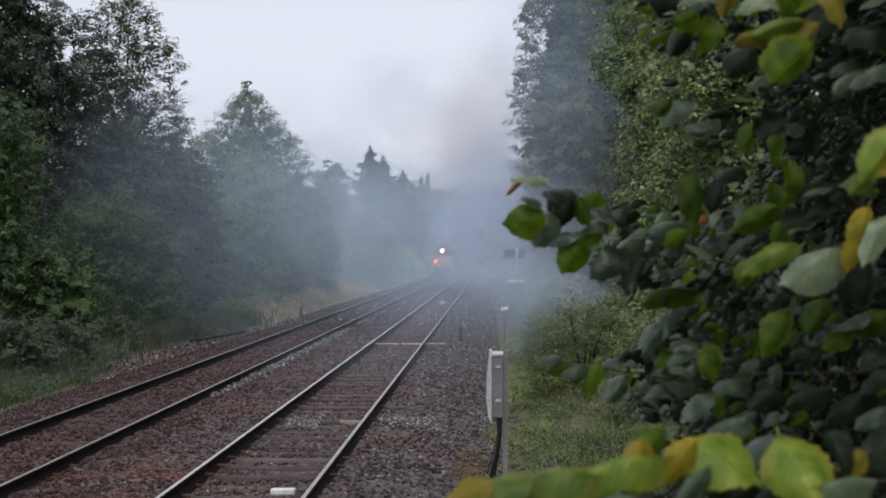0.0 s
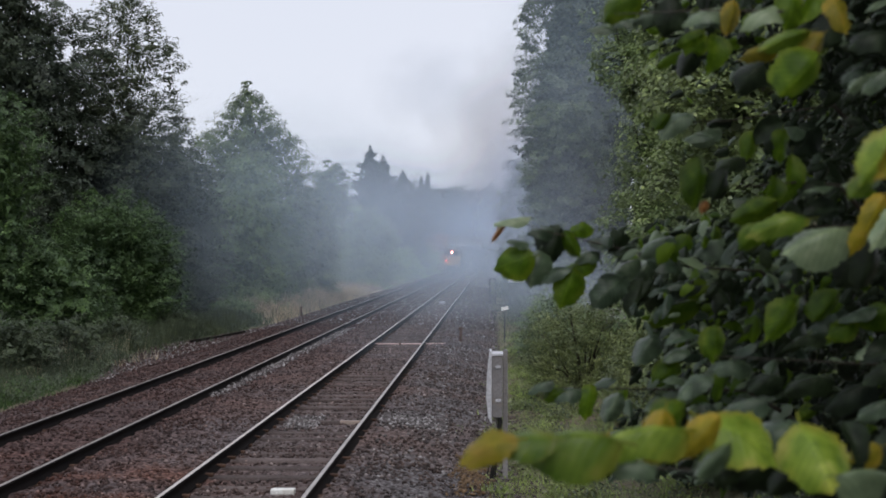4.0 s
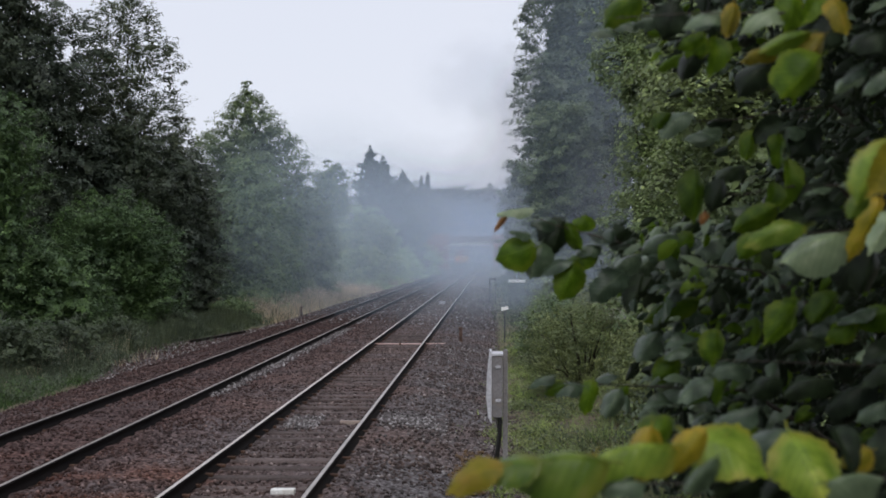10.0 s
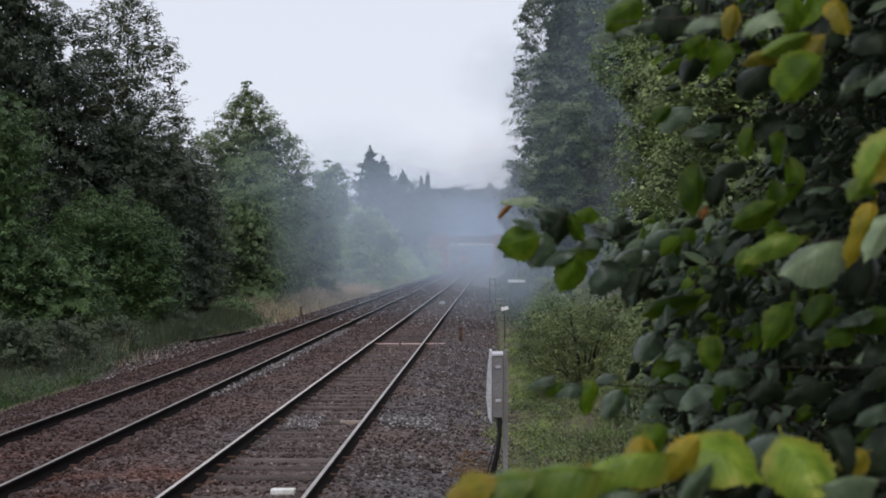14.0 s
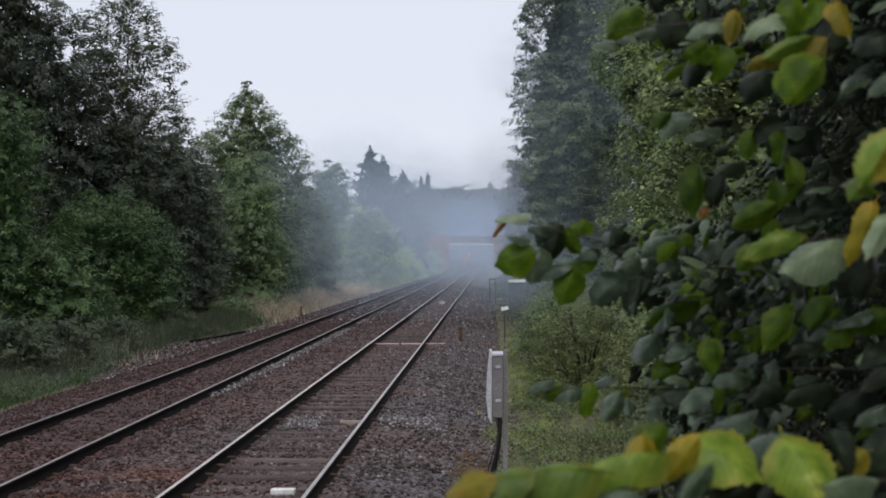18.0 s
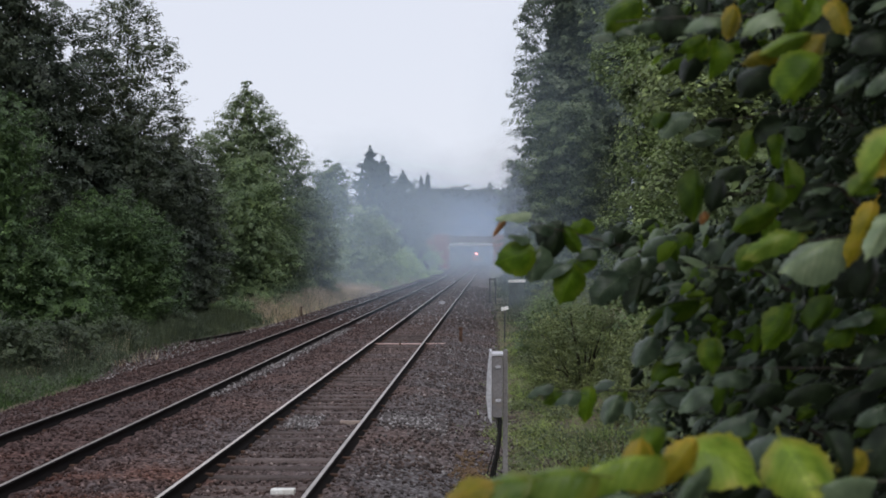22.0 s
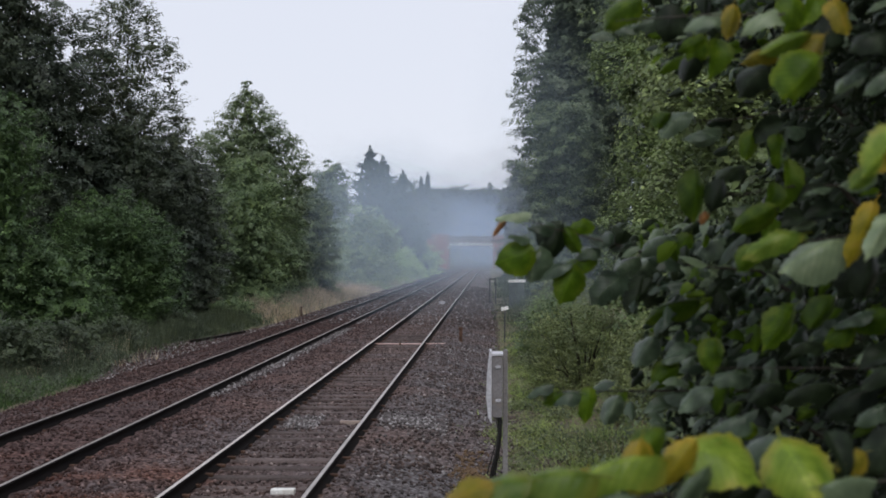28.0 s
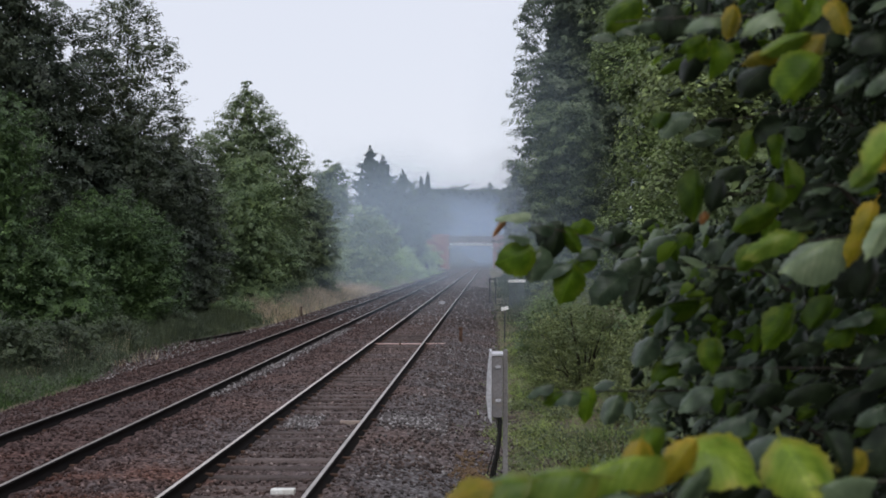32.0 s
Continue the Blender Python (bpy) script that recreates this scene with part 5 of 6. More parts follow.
# ---- hazel in the foreground ----
def hazel_leaf_mesh(seed, round_=1.0, n=12, m=4, stalk=True):
    """A broad, toothed, pleated leaf with a short tip and stalk: length along x, face towards -y."""
    rg = random.Random(seed)
    verts, faces = [], []
    droop, cup = rg.uniform(0.4, 1.1), rg.choice((-0.5, 0.35, 0.6, 0.85, 1.1)) + rg.uniform(-0.1, 0.1)
    skew, wave, lobed, slant = rg.uniform(-0.45, 0.45), rg.uniform(0, 6.28), rg.uniform(0.02, 0.13), rg.uniform(-0.22, 0.22)
    for i in range(n + 1):
        s = i / n
        half = 0.38 * round_ * (math.sin(math.pi * min(1, s * 1.02) ** 0.72) ** 0.62) if 0 < s < 1 else 0.0
        half *= min(1.0, 0.25 + (1 - s) / 0.24)
        half *= 1 + lobed * math.sin(5.5 * s + wave) + 0.6 * lobed * math.sin(11 * s + 2 * wave)
        half = max(half, 0.03 if s < 0.99 else 0.004)
        for j in range(-m, m + 1):
            q = j / m
            back = -0.09 * abs(q) * (1 - s) ** 2 * 2 + 0.05 * abs(q)
            tooth = (0.017 * (1 if i % 2 else -1) + rg.uniform(-0.014, 0.014)) if abs(j) == m and 0 < i < n else 0
            x = s - 0.5 + back * (0.9 if s < 0.8 else 0.3)
            z = q * (half + tooth) * (1 + slant * (1 if q > 0 else -1)) + 0.18 * slant * math.sin(3.1 * s)
            y = droop * (s - 0.3) ** 2 * 0.9 + cup * half * (0.35 * abs(q) + 0.65 * q * q) + 0.035 * half * math.sin(26 * (s - 0.3 * abs(q))) * abs(q) + skew * q * s * half + 0.05 * q * q * math.sin(9 * s + wave + q) + 0.001 * abs(q) * (1 if (i + abs(j)) % 2 else -1) - 0.0012 * (1 if i % 2 else -1) * abs(q)
            verts.append((x, y, z))
    w = 2 * m + 1
    for i in range(n):
        for j in range(w - 1):
            a = i * w + j
            faces.append((a, a + w, a + w + 1, a + 1))
    v = np.array(verts)
    f = np.array(faces)
    if not stalk:
        return mesh_from("leaf", v, f)
    sv, sf = tube([(-0.5, 0.03, 0), (-0.62, 0.05, 0.02), (-0.75, 0.05, 0.05)], [0.012, 0.012, 0.014], 5)
    rib, rf = tube([(-0.5, 0.02, 0), (-0.1, 0.012, 0), (0.3, 0.02, 0)], [0.012, 0.009, 0.004], 4)
    return mesh_from("leaf", np.concatenate([v, sv, rib]), np.concatenate([f, sf + len(v), rf + len(v) + len(sv)]))


def leaf_material(name, dark, light, edge, through_light, rough, gloss=0.4, turning=0.0):
    """A living leaf: midrib, side veins, blotches, a margin turning amber, a shift from leaf to leaf."""
    m, n, l, b = nodes_of(name)
    tc = n.new("ShaderNodeTexCoord")
    sep = n.new("ShaderNodeSeparateXYZ")
    l.new(tc.outputs["Object"], sep.inputs[0])
    ab = n.new("ShaderNodeMath")
    ab.operation = 'ABSOLUTE'
    l.new(sep.outputs[2], ab.inputs[0])
    slant = n.new("ShaderNodeMath")
    slant.operation = 'MULTIPLY_ADD'
    slant.inputs[1].default_value = -0.8
    l.new(ab.outputs[0], slant.inputs[0])
    l.new(sep.outputs[0], slant.inputs[2])
    freq = n.new("ShaderNodeMath")
    freq.operation = 'MULTIPLY'
    freq.inputs[1].default_value = 52.0
    l.new(slant.outputs[0], freq.inputs[0])
    vein = n.new("ShaderNodeMath")
    vein.operation = 'SINE'
    l.new(freq.outputs[0], vein.inputs[0])
    oi = n.new("ShaderNodeObjectInfo")
    shift = n.new("ShaderNodeVectorMath")
    shift.operation = 'ADD'
    l.new(tc.outputs["Object"], shift.inputs[0])
    far = n.new("ShaderNodeMath")
    far.operation = 'MULTIPLY'
    far.inputs[1].default_value = 70.0
    l.new(oi.outputs["Random"], far.inputs[0])
    l.new(far.outputs[0], shift.inputs[1])
    blotch = n.new("ShaderNodeTexNoise")
    blotch.inputs["Scale"].default_value = 3.0
    blotch.inputs["Detail"].default_value = 5.0
    l.new(shift.outputs[0], blotch.inputs["Vector"])
    c = ramp(n, l, blotch.outputs[0], [(0.32, dark), (0.58, light), (0.75, edge)]).outputs[0]
    v = ramp(n, l, vein.outputs[0], [(0.0, (0.92, 0.93, 0.92)), (0.8, (1.0, 1.0, 1.0)), (1.0, (1.16, 1.14, 1.08))]).outputs[0]
    c = mixed(n, l, 0.85, c, v, 'MULTIPLY')
    rib = n.new("ShaderNodeMapRange")
    rib.inputs[1].default_value, rib.inputs[2].default_value = 0.03, 0.008
    l.new(ab.outputs[0], rib.inputs[0])
    c = mixed(n, l, rib.outputs[0], c, mixed(n, l, 1.0, c, (1.35, 1.3, 1.2), 'MULTIPLY'))
    oval = n.new("ShaderNodeVectorMath")
    oval.operation = 'MULTIPLY'
    oval.inputs[1].default_value = (2.0, 0.0, 2.7)
    l.new(tc.outputs["Object"], oval.inputs[0])
    far_out = n.new("ShaderNodeVectorMath")
    far_out.operation = 'LENGTH'
    l.new(oval.outputs[0], far_out.inputs[0])
    rim = n.new("ShaderNodeMath")
    rim.operation = 'MULTIPLY_ADD'
    rim.inputs[1].default_value = 1.6
    l.new(blotch.outputs[0], rim.inputs[0])
    l.new(far_out.outputs["Value"], rim.inputs[2])
    margin = n.new("ShaderNodeMapRange")
    margin.inputs[1].default_value, margin.inputs[2].default_value = 1.55, 2.0
    margin.inputs[4].default_value = turning
    l.new(rim.outputs[0], margin.inputs[0])
    c = mixed(n, l, margin.outputs[0], c, (0.4, 0.27, 0.03))
    t = ramp(n, l, oi.outputs["Random"], [(0.0, (0.55, 0.6, 0.6)), (1.0, (1.3, 1.25, 1.2))]).outputs[0]
    c = mixed(n, l, 1.0, c, t, 'MULTIPLY')
    l.new(c, b.inputs["Base Color"])
    b.inputs["Roughness"].default_value = rough
    b.inputs["Specular IOR Level"].default_value = gloss
    bump(n, l, b, vein.outputs[0], 0.35, 0.0006)
    tr = n.new("ShaderNodeBsdfTranslucent")
    l.new(c, tr.inputs["Color"])
    mix = n.new("ShaderNodeMixShader")
    mix.inputs[0].default_value = through_light
    l.new(b.outputs[0], mix.inputs[1])
    l.new(tr.outputs[0], mix.inputs[2])
    l.new(mix.outputs[0], n["Material Output"].inputs[0])
    return m


LEAF_MATS = {
    "lime": leaf_material("lime_hazel_leaf", (0.046, 0.094, 0.006), (0.095, 0.172, 0.01), (0.16, 0.245, 0.024), 0.45, 0.45, 0.25, 0.08),
    # near-black green: the shade inside the hazel is put into this colour
    "green": leaf_material("shaded_hazel_leaf", (0.009, 0.015, 0.007), (0.02, 0.033, 0.015), (0.04, 0.06, 0.029), 0.15, 0.45, 0.2),
    # grey base colour holds the sky's sheen on upturned leaves
    "grey": leaf_material("painted_sheen_hazel_leaf", (0.032, 0.054, 0.029), (0.074, 0.112, 0.066), (0.142, 0.188, 0.126), 0.12, 0.36, 0.4),
    # lime again for the outer leaves, with light from above painted in
    "bright": leaf_material("lit_hazel_leaf", (0.14, 0.24, 0.024), (0.28, 0.4, 0.055), (0.48, 0.56, 0.14), 0.45, 0.4, 0.35, 0.38),
    "yellow": leaf_material("yellowing_hazel_leaf", (0.18, 0.165, 0.01), (0.3, 0.255, 0.02), (0.37, 0.26, 0.05), 0.4, 0.5, 0.3, 0.5),
    "fresh": leaf_material("fresh_hazel_leaf", (0.095, 0.18, 0.008), (0.17, 0.29, 0.014), (0.27, 0.4, 0.035), 0.45, 0.45, 0.3, 0.15),
    # darker copy of the yellow leaf; the upper branch's shade sits in its colour
    "dim_yellow": leaf_material("shaded_yellow_hazel_leaf", (0.115, 0.108, 0.01), (0.2, 0.175, 0.016), (0.25, 0.18, 0.035), 0.4, 0.5, 0.3, 0.4),
    # paler still: the highlight on sky-facing leaves is put into the base colour
    "pale": leaf_material("skylit_hazel_leaf", (0.115, 0.165, 0.095), (0.19, 0.255, 0.15), (0.29, 0.35, 0.23), 0.2, 0.36, 0.45),
    "brown": leaf_material("brown_hazel_leaf", (0.16, 0.07, 0.025), (0.26, 0.13, 0.04), (0.3, 0.17, 0.08), 0.3, 0.6),
}
LEAF_MESHES, SMALL_LEAVES = {}, {}
for key, mat in LEAF_MATS.items():
    LEAF_MESHES[key] = []
    SMALL_LEAVES[key] = [hazel_leaf_mesh(60 + i, 0.8 + 0.06 * i, 6, 2, False) for i in range(5)]
    for i in range(9):
        me = hazel_leaf_mesh(40 + i, 0.85 + 0.04 * i, 16)
        me.materials.append(mat)
        me.polygons.foreach_set("use_smooth", np.ones(len(me.polygons), dtype=bool))
        LEAF_MESHES[key].append(me)

HAZEL = empty("hazel_tree", 2.4, 4.0, 0.2, "overhanging hazel with broad green and yellowing leaves stirred by wind", "tree")
HAZEL_AT = Vector((2.4, 4.0, 0.2))
rl = random.Random(77)
BRANCH = {}


def branch(key, root, *path):
    """A branch that sways about its root; the path gives its way from there."""
    b = new("branch")
    b.parent = HAZEL
    b.matrix_basis = Matrix.Translation(Vector(root) - HAZEL_AT)
    BRANCH[key] = (b, Vector(root))
    pts = [Vector(p) - Vector(root) for p in (root, *path)]
    tube_part("stem", [tuple(p) for p in pts], np.linspace(0.0032, 0.001, len(pts)), M_TWIG, b, 6)
    base = Vector((2.4 + rl.uniform(-0.3, 0.3), 4.0 + rl.uniform(-0.4, 0.4), 0.2)) - HAZEL_AT
    tip = Vector(root) - HAZEL_AT
    mid = 0.5 * (base + tip) + Vector((0.15, 0, 0.4))
    tube_part("bough", [tuple(base), tuple(0.5 * (base + mid)), tuple(mid), tuple(tip)], [0.022, 0.015, 0.01, 0.005], M_TWIG, HAZEL, 7)
    return b


def leaf_pose(place, size, tip, face, side=0.0):
    """tip: the way that the leaf points, in degrees from level; face: how far its upper side turns to the sky."""
    a, e = radians(tip), radians(face)
    nrm = Vector((math.sin(radians(side)), -math.cos(e), math.sin(e))).normalized()
    x = Vector((math.cos(a), 0, math.sin(a)))
    x = (x - nrm * x.dot(nrm)).normalized()
    z = x.cross(-nrm)
    m = Matrix((x, -nrm, z)).transposed().to_4x4()
    return Matrix.Translation(place) @ m @ Matrix.Diagonal((size, size, size, 1))


def leaf(key, kind, x, y, z, size, tip, face, side=None, slim=None):
    b, root = BRANCH[key]
    # right-hand leaves swap to the darker kind, standing in for shade there
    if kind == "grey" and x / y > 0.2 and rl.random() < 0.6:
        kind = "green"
    side = rl.uniform(-25, 25) if side is None else side
    slim = rl.uniform(0.8, 1.12) if slim is None else slim
    ob = new("leaf", rl.choice(LEAF_MESHES[kind]))
    ob.parent = b
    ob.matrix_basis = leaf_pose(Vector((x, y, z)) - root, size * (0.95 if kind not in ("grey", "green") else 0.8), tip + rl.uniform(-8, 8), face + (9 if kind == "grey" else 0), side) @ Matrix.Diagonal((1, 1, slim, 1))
    return ob


branch("tip", (0.669, 3.400, 2.452), (0.491, 3.350, 2.466), (0.291, 3.300, 2.522), (0.152, 3.250, 2.555), (0.063, 3.200, 2.585))
leaf("tip", "pale", 0.051, 3.200, 2.590, 0.083, 195, 55, 0, 0.7)
leaf("tip", "brown", 0.021, 3.200, 2.558, 0.053, 238, 20, 0, 0.42)
leaf("tip", "grey", 0.067, 3.200, 2.537, 0.061, 195, 45)
leaf("tip", "fresh", 0.053, 3.200, 2.487, 0.096, 205, 5, 0)
leaf("tip", "grey", 0.103, 3.220, 2.470, 0.105, 262, 10)
leaf("tip", "green", 0.158, 3.250, 2.528, 0.114, 252, 20)
leaf("tip", "lime", 0.198, 3.250, 2.528, 0.070, 300, 10)
leaf("tip", "grey", 0.149, 3.200, 2.461, 0.091, 200, 45)
leaf("tip", "fresh", 0.180, 3.200, 2.419, 0.096, 248, 4, 0)
leaf("tip", "lime", 0.212, 3.300, 2.474, 0.088, 200, 30)
leaf("tip", "grey", 0.267, 3.300, 2.542, 0.077, 185, 60)
leaf("tip", "lime", 0.223, 3.300, 2.560, 0.063, 200, 20)
leaf("tip", "grey", 0.285, 3.300, 2.414, 0.132, 228, 20)
leaf("tip", "grey", 0.234, 3.300, 2.508, 0.074, 200, 50)
leaf("tip", "grey", 0.125, 3.250, 2.562, 0.081, 200, 35)
leaf("tip", "grey", 0.402, 3.300, 2.529, 0.107, 215, 40)
leaf("tip", "green", 0.360, 3.300, 2.395, 0.121, 240, 22)
leaf("tip", "lime", 0.436, 3.300, 2.370, 0.132, 205, 35, 0, 0.55)
leaf("tip", "grey", 0.418, 3.300, 2.491, 0.091, 190, 62)
leaf("tip", "lime", 0.470, 3.350, 2.508, 0.078, 250, 10)
leaf("tip", "grey", 0.331, 3.350, 2.473, 0.098, 215, 30)
leaf("tip", "grey", 0.324, 3.350, 2.522, 0.084, 190, 50)
leaf("tip", "grey", 0.385, 3.400, 2.466, 0.099, 230, 30)
leaf("tip", "grey", 0.541, 3.400, 2.523, 0.105, 215, 45)
leaf("tip", "green", 0.605, 3.400, 2.516, 0.099, 230, 30)
branch("low", (0.621, 3.300, 2.164), (0.443, 3.200, 2.174), (0.278, 3.150, 2.179), (0.145, 3.100, 2.184))
leaf("low", "grey", 0.106, 3.100, 2.193, 0.077, 182, 62)
leaf("low", "lime", 0.138, 3.100, 2.168, 0.052, 190, 20)
leaf("low", "grey", 0.171, 3.100, 2.181, 0.080, 195, 52)
leaf("low", "fresh", 0.222, 3.100, 2.148, 0.080, 262, 6, 0)
leaf("low", "grey", 0.278, 3.120, 2.140, 0.088, 248, 20)
leaf("low", "grey", 0.255, 3.150, 2.195, 0.073, 195, 58)
leaf("low", "lime", 0.302, 3.150, 2.155, 0.052, 240, 15)
leaf("low", "grey", 0.396, 3.200, 2.139, 0.101, 205, 55)
leaf("low", "grey", 0.436, 3.200, 2.174, 0.088, 200, 55)
leaf("low", "lime", 0.422, 3.250, 2.210, 0.081, 215, 25)
leaf("low", "grey", 0.436, 3.250, 2.257, 0.081, 200, 55)
leaf("low", "grey", 0.368, 3.250, 2.267, 0.103, 235, 25)
branch("top", (0.762, 2.500, 3.024), (0.612, 2.400, 2.943), (0.501, 2.350, 2.904), (0.372, 2.400, 2.913), (0.240, 2.600, 2.937))
leaf("top", "dim_yellow", 0.415, 2.350, 2.892, 0.06, 252, 8, 0, 0.7)
leaf("top", "pale", 0.382, 2.400, 2.915, 0.088, 208, 56, 0, 0.6)
leaf("top", "pale", 0.474, 2.350, 2.909, 0.1, 222, 52, 0, 0.55)
leaf("top", "lime", 0.521, 2.350, 2.912, 0.076, 250, 20)
leaf("top", "bright", 0.485, 2.250, 2.842, 0.086, 195, 12, 0, 0.6)
leaf("top", "lime", 0.506, 2.200, 2.777, 0.092, 225, 5, 15, 1.15)
leaf("top", "dim_yellow", 0.450, 2.300, 2.830, 0.063, 190, 30)
leaf("top", "dim_yellow", 0.538, 2.250, 2.828, 0.062, 235, 15)
leaf("top", "dim_yellow", 0.578, 2.250, 2.885, 0.066, 285, 25, 0, 1.1)
leaf("top", "lime", 0.540, 2.300, 2.905, 0.063, 240, 20)
leaf("top", "grey", 0.635, 2.250, 2.857, 0.096, 210, 55)
leaf("top", "grey", 0.639, 2.250, 2.788, 0.092, 228, 50)
leaf("top", "grey", 0.609, 2.300, 2.798, 0.058, 235, 55)
leaf("top", "lime", 0.383, 2.900, 2.902, 0.070, 198, 35)
leaf("top", "green", 0.408, 2.800, 2.876, 0.077, 240, 15)
leaf("top", "lime", 0.448, 2.700, 2.878, 0.077, 262, 8)
leaf("top", "lime", 0.425, 2.800, 2.913, 0.068, 235, 15)
leaf("top", "grey", 0.225, 2.700, 2.930, 0.070, 205, 55)
leaf("top", "grey", 0.268, 2.700, 2.943, 0.061, 192, 58)
leaf("top", "lime", 0.247, 2.600, 2.959, 0.082, 205, 28)
leaf("top", "green", 0.340, 2.600, 2.935, 0.085, 250, 15)
leaf("top", "grey", 0.303, 2.650, 2.948, 0.071, 200, 50)
leaf("top", "green", 0.481, 2.500, 2.816, 0.083, 235, 35)
leaf("top", "green", 0.592, 2.400, 2.883, 0.090, 240, 20)
branch("floor", (0.658, 2.100, 2.151), (0.485, 2.000, 2.151), (0.310, 1.950, 2.151), (0.168, 1.900, 2.152), (0.025, 1.850, 2.149))
leaf("floor", "bright", 0.149, 1.650, 2.241, 0.120, 207, 62, 0, 0.7)
leaf("floor", "bright", 0.061, 1.600, 2.233, 0.117, 187, 56, 0, 1.1)
leaf("floor", "bright", 0.000, 1.580, 2.226, 0.086, 192, 56)
leaf("floor", "yellow", -0.035, 1.560, 2.214, 0.07, 205, 45)
leaf("floor", "yellow", 0.178, 1.680, 2.222, 0.073, 262, 10)
leaf("floor", "yellow", 0.230, 1.660, 2.240, 0.064, 235, 25, 0, 0.7)
leaf("floor", "yellow", 0.116, 1.660, 2.199, 0.054, 262, 10)
leaf("floor", "bright", 0.292, 1.700, 2.241, 0.106, 330, 50, 0, 1.0)
leaf("floor", "bright", 0.387, 1.720, 2.227, 0.100, 284, 48, -12, 1.15)
leaf("floor", "grey", 0.393, 1.950, 2.220, 0.089, 210, 45)
leaf("floor", "pale", 0.453, 1.720, 2.214, 0.086, 42, 55, 0, 0.6)
leaf("floor", "yellow", 0.474, 1.800, 2.221, 0.045, 215, 30)
leaf("floor", "grey", 0.245, 1.660, 2.215, 0.076, 235, 35, 0, 0.5)
leaf("floor", "bright", 0.262, 1.700, 2.217, 0.078, 240, 20, 0, 0.6)
leaf("floor", "green", 0.429, 1.800, 2.183, 0.090, 215, 20)
leaf("floor", "green", 0.332, 1.800, 2.179, 0.090, 215, 20)
leaf("floor", "grey", 0.459, 1.800, 2.230, 0.08, 290, 40, 0, 0.7)
leaf("floor", "grey", 0.143, 1.620, 2.204, 0.065, 190, 55)
leaf("floor", "grey", 0.263, 1.720, 2.205, 0.079, 225, 48)
leaf("floor", "green", 0.295, 1.740, 2.191, 0.070, 240, 15)
leaf("floor", "green", 0.368, 1.760, 2.184, 0.081, 215, 30)
leaf("floor", "lime", 0.206, 1.750, 2.250, 0.060, 215, 35)
leaf("floor", "grey", 0.310, 1.850, 2.261, 0.085, 200, 50)
leaf("floor", "green", 0.522, 1.850, 2.223, 0.092, 235, 20)
branch("edge", (0.617, 1.800, 2.582), (0.548, 1.750, 2.602), (0.490, 1.700, 2.613))
leaf("edge", "bright", 0.486, 1.680, 2.621, 0.085, 228, 20, 0, 0.9)
leaf("edge", "yellow", 0.497, 1.640, 2.615, 0.075, 225, 20)
leaf("edge", "bright", 0.467, 1.720, 2.584, 0.040, 215, 20)
leaf("edge", "lime", 0.528, 1.720, 2.575, 0.079, 240, 15)
branch("pale", (0.836, 2.600, 2.547), (0.714, 2.550, 2.536), (0.596, 2.500, 2.519), (0.492, 2.450, 2.513))
leaf("pale", "pale", 0.540, 2.300, 2.501, 0.124, 206, 42, 0, 0.85)
leaf("pale", "bright", 0.473, 2.300, 2.512, 0.107, 203, 30, 0, 0.62)
leaf("pale", "lime", 0.445, 2.350, 2.491, 0.057, 230, 30)
leaf("pale", "yellow", 0.611, 2.250, 2.523, 0.111, 250, 8, 0, 0.6)
leaf("pale", "pale", 0.631, 2.200, 2.534, 0.114, 240, 45, 0, 0.6)
leaf("pale", "green", 0.632, 2.400, 2.463, 0.110, 235, 25)
leaf("pale", "green", 0.634, 2.300, 2.455, 0.096, 260, 10)
branch("inner", (0.714, 2.800, 2.634), (0.610, 2.750, 2.631), (0.497, 2.700, 2.612), (0.411, 2.650, 2.615))
leaf("inner", "lime", 0.392, 2.600, 2.604, 0.100, 262, 5, 0)
leaf("inner", "green", 0.433, 2.600, 2.607, 0.076, 252, 15)
leaf("inner", "brown", 0.408, 2.620, 2.565, 0.026, 250, 20)
leaf("inner", "lime", 0.510, 2.650, 2.566, 0.093, 205, 10, 0, 0.7)
leaf("inner", "pale", 0.644, 2.700, 2.623, 0.056, 215, 62, 0, 0.5)
leaf("inner", "pale", 0.612, 2.700, 2.555, 0.068, 222, 60, 0, 0.45)
leaf("inner", "grey", 0.660, 2.700, 2.581, 0.079, 225, 60, 0, 0.6)
leaf("inner", "pale", 0.696, 2.600, 2.643, 0.076, 212, 58, 0, 0.5)
leaf("inner", "pale", 0.517, 2.600, 2.835, 0.061, 228, 62, 0, 0.4)
leaf("inner", "pale", 0.632, 2.400, 2.808, 0.066, 235, 55, 0, 0.6)
leaf("inner", "grey", 0.663, 2.600, 2.799, 0.048, 200, 60)
leaf("inner", "grey", 0.674, 2.600, 2.755, 0.043, 200, 62)
leaf("inner", "grey", 0.511, 2.700, 2.592, 0.090, 200, 58)
leaf("inner", "lime", 0.556, 2.700, 2.604, 0.063, 262, 8)
leaf("inner", "lime", 0.600, 2.750, 2.629, 0.103, 262, 0, 20, 0.6)
leaf("inner", "lime", 0.595, 2.800, 2.704, 0.070, 265, 10)
leaf("inner", "grey", 0.655, 2.700, 2.583, 0.101, 215, 52)
leaf("inner", "grey", 0.644, 2.750, 2.619, 0.080, 212, 55)
leaf("inner", "grey", 0.599, 2.700, 2.567, 0.079, 220, 50)
leaf("inner", "green", 0.510, 2.900, 2.675, 0.085, 210, 45)
branch("middle", (0.903, 3.600, 2.885), (0.747, 3.500, 2.859), (0.601, 3.500, 2.837), (0.456, 3.400, 2.827))
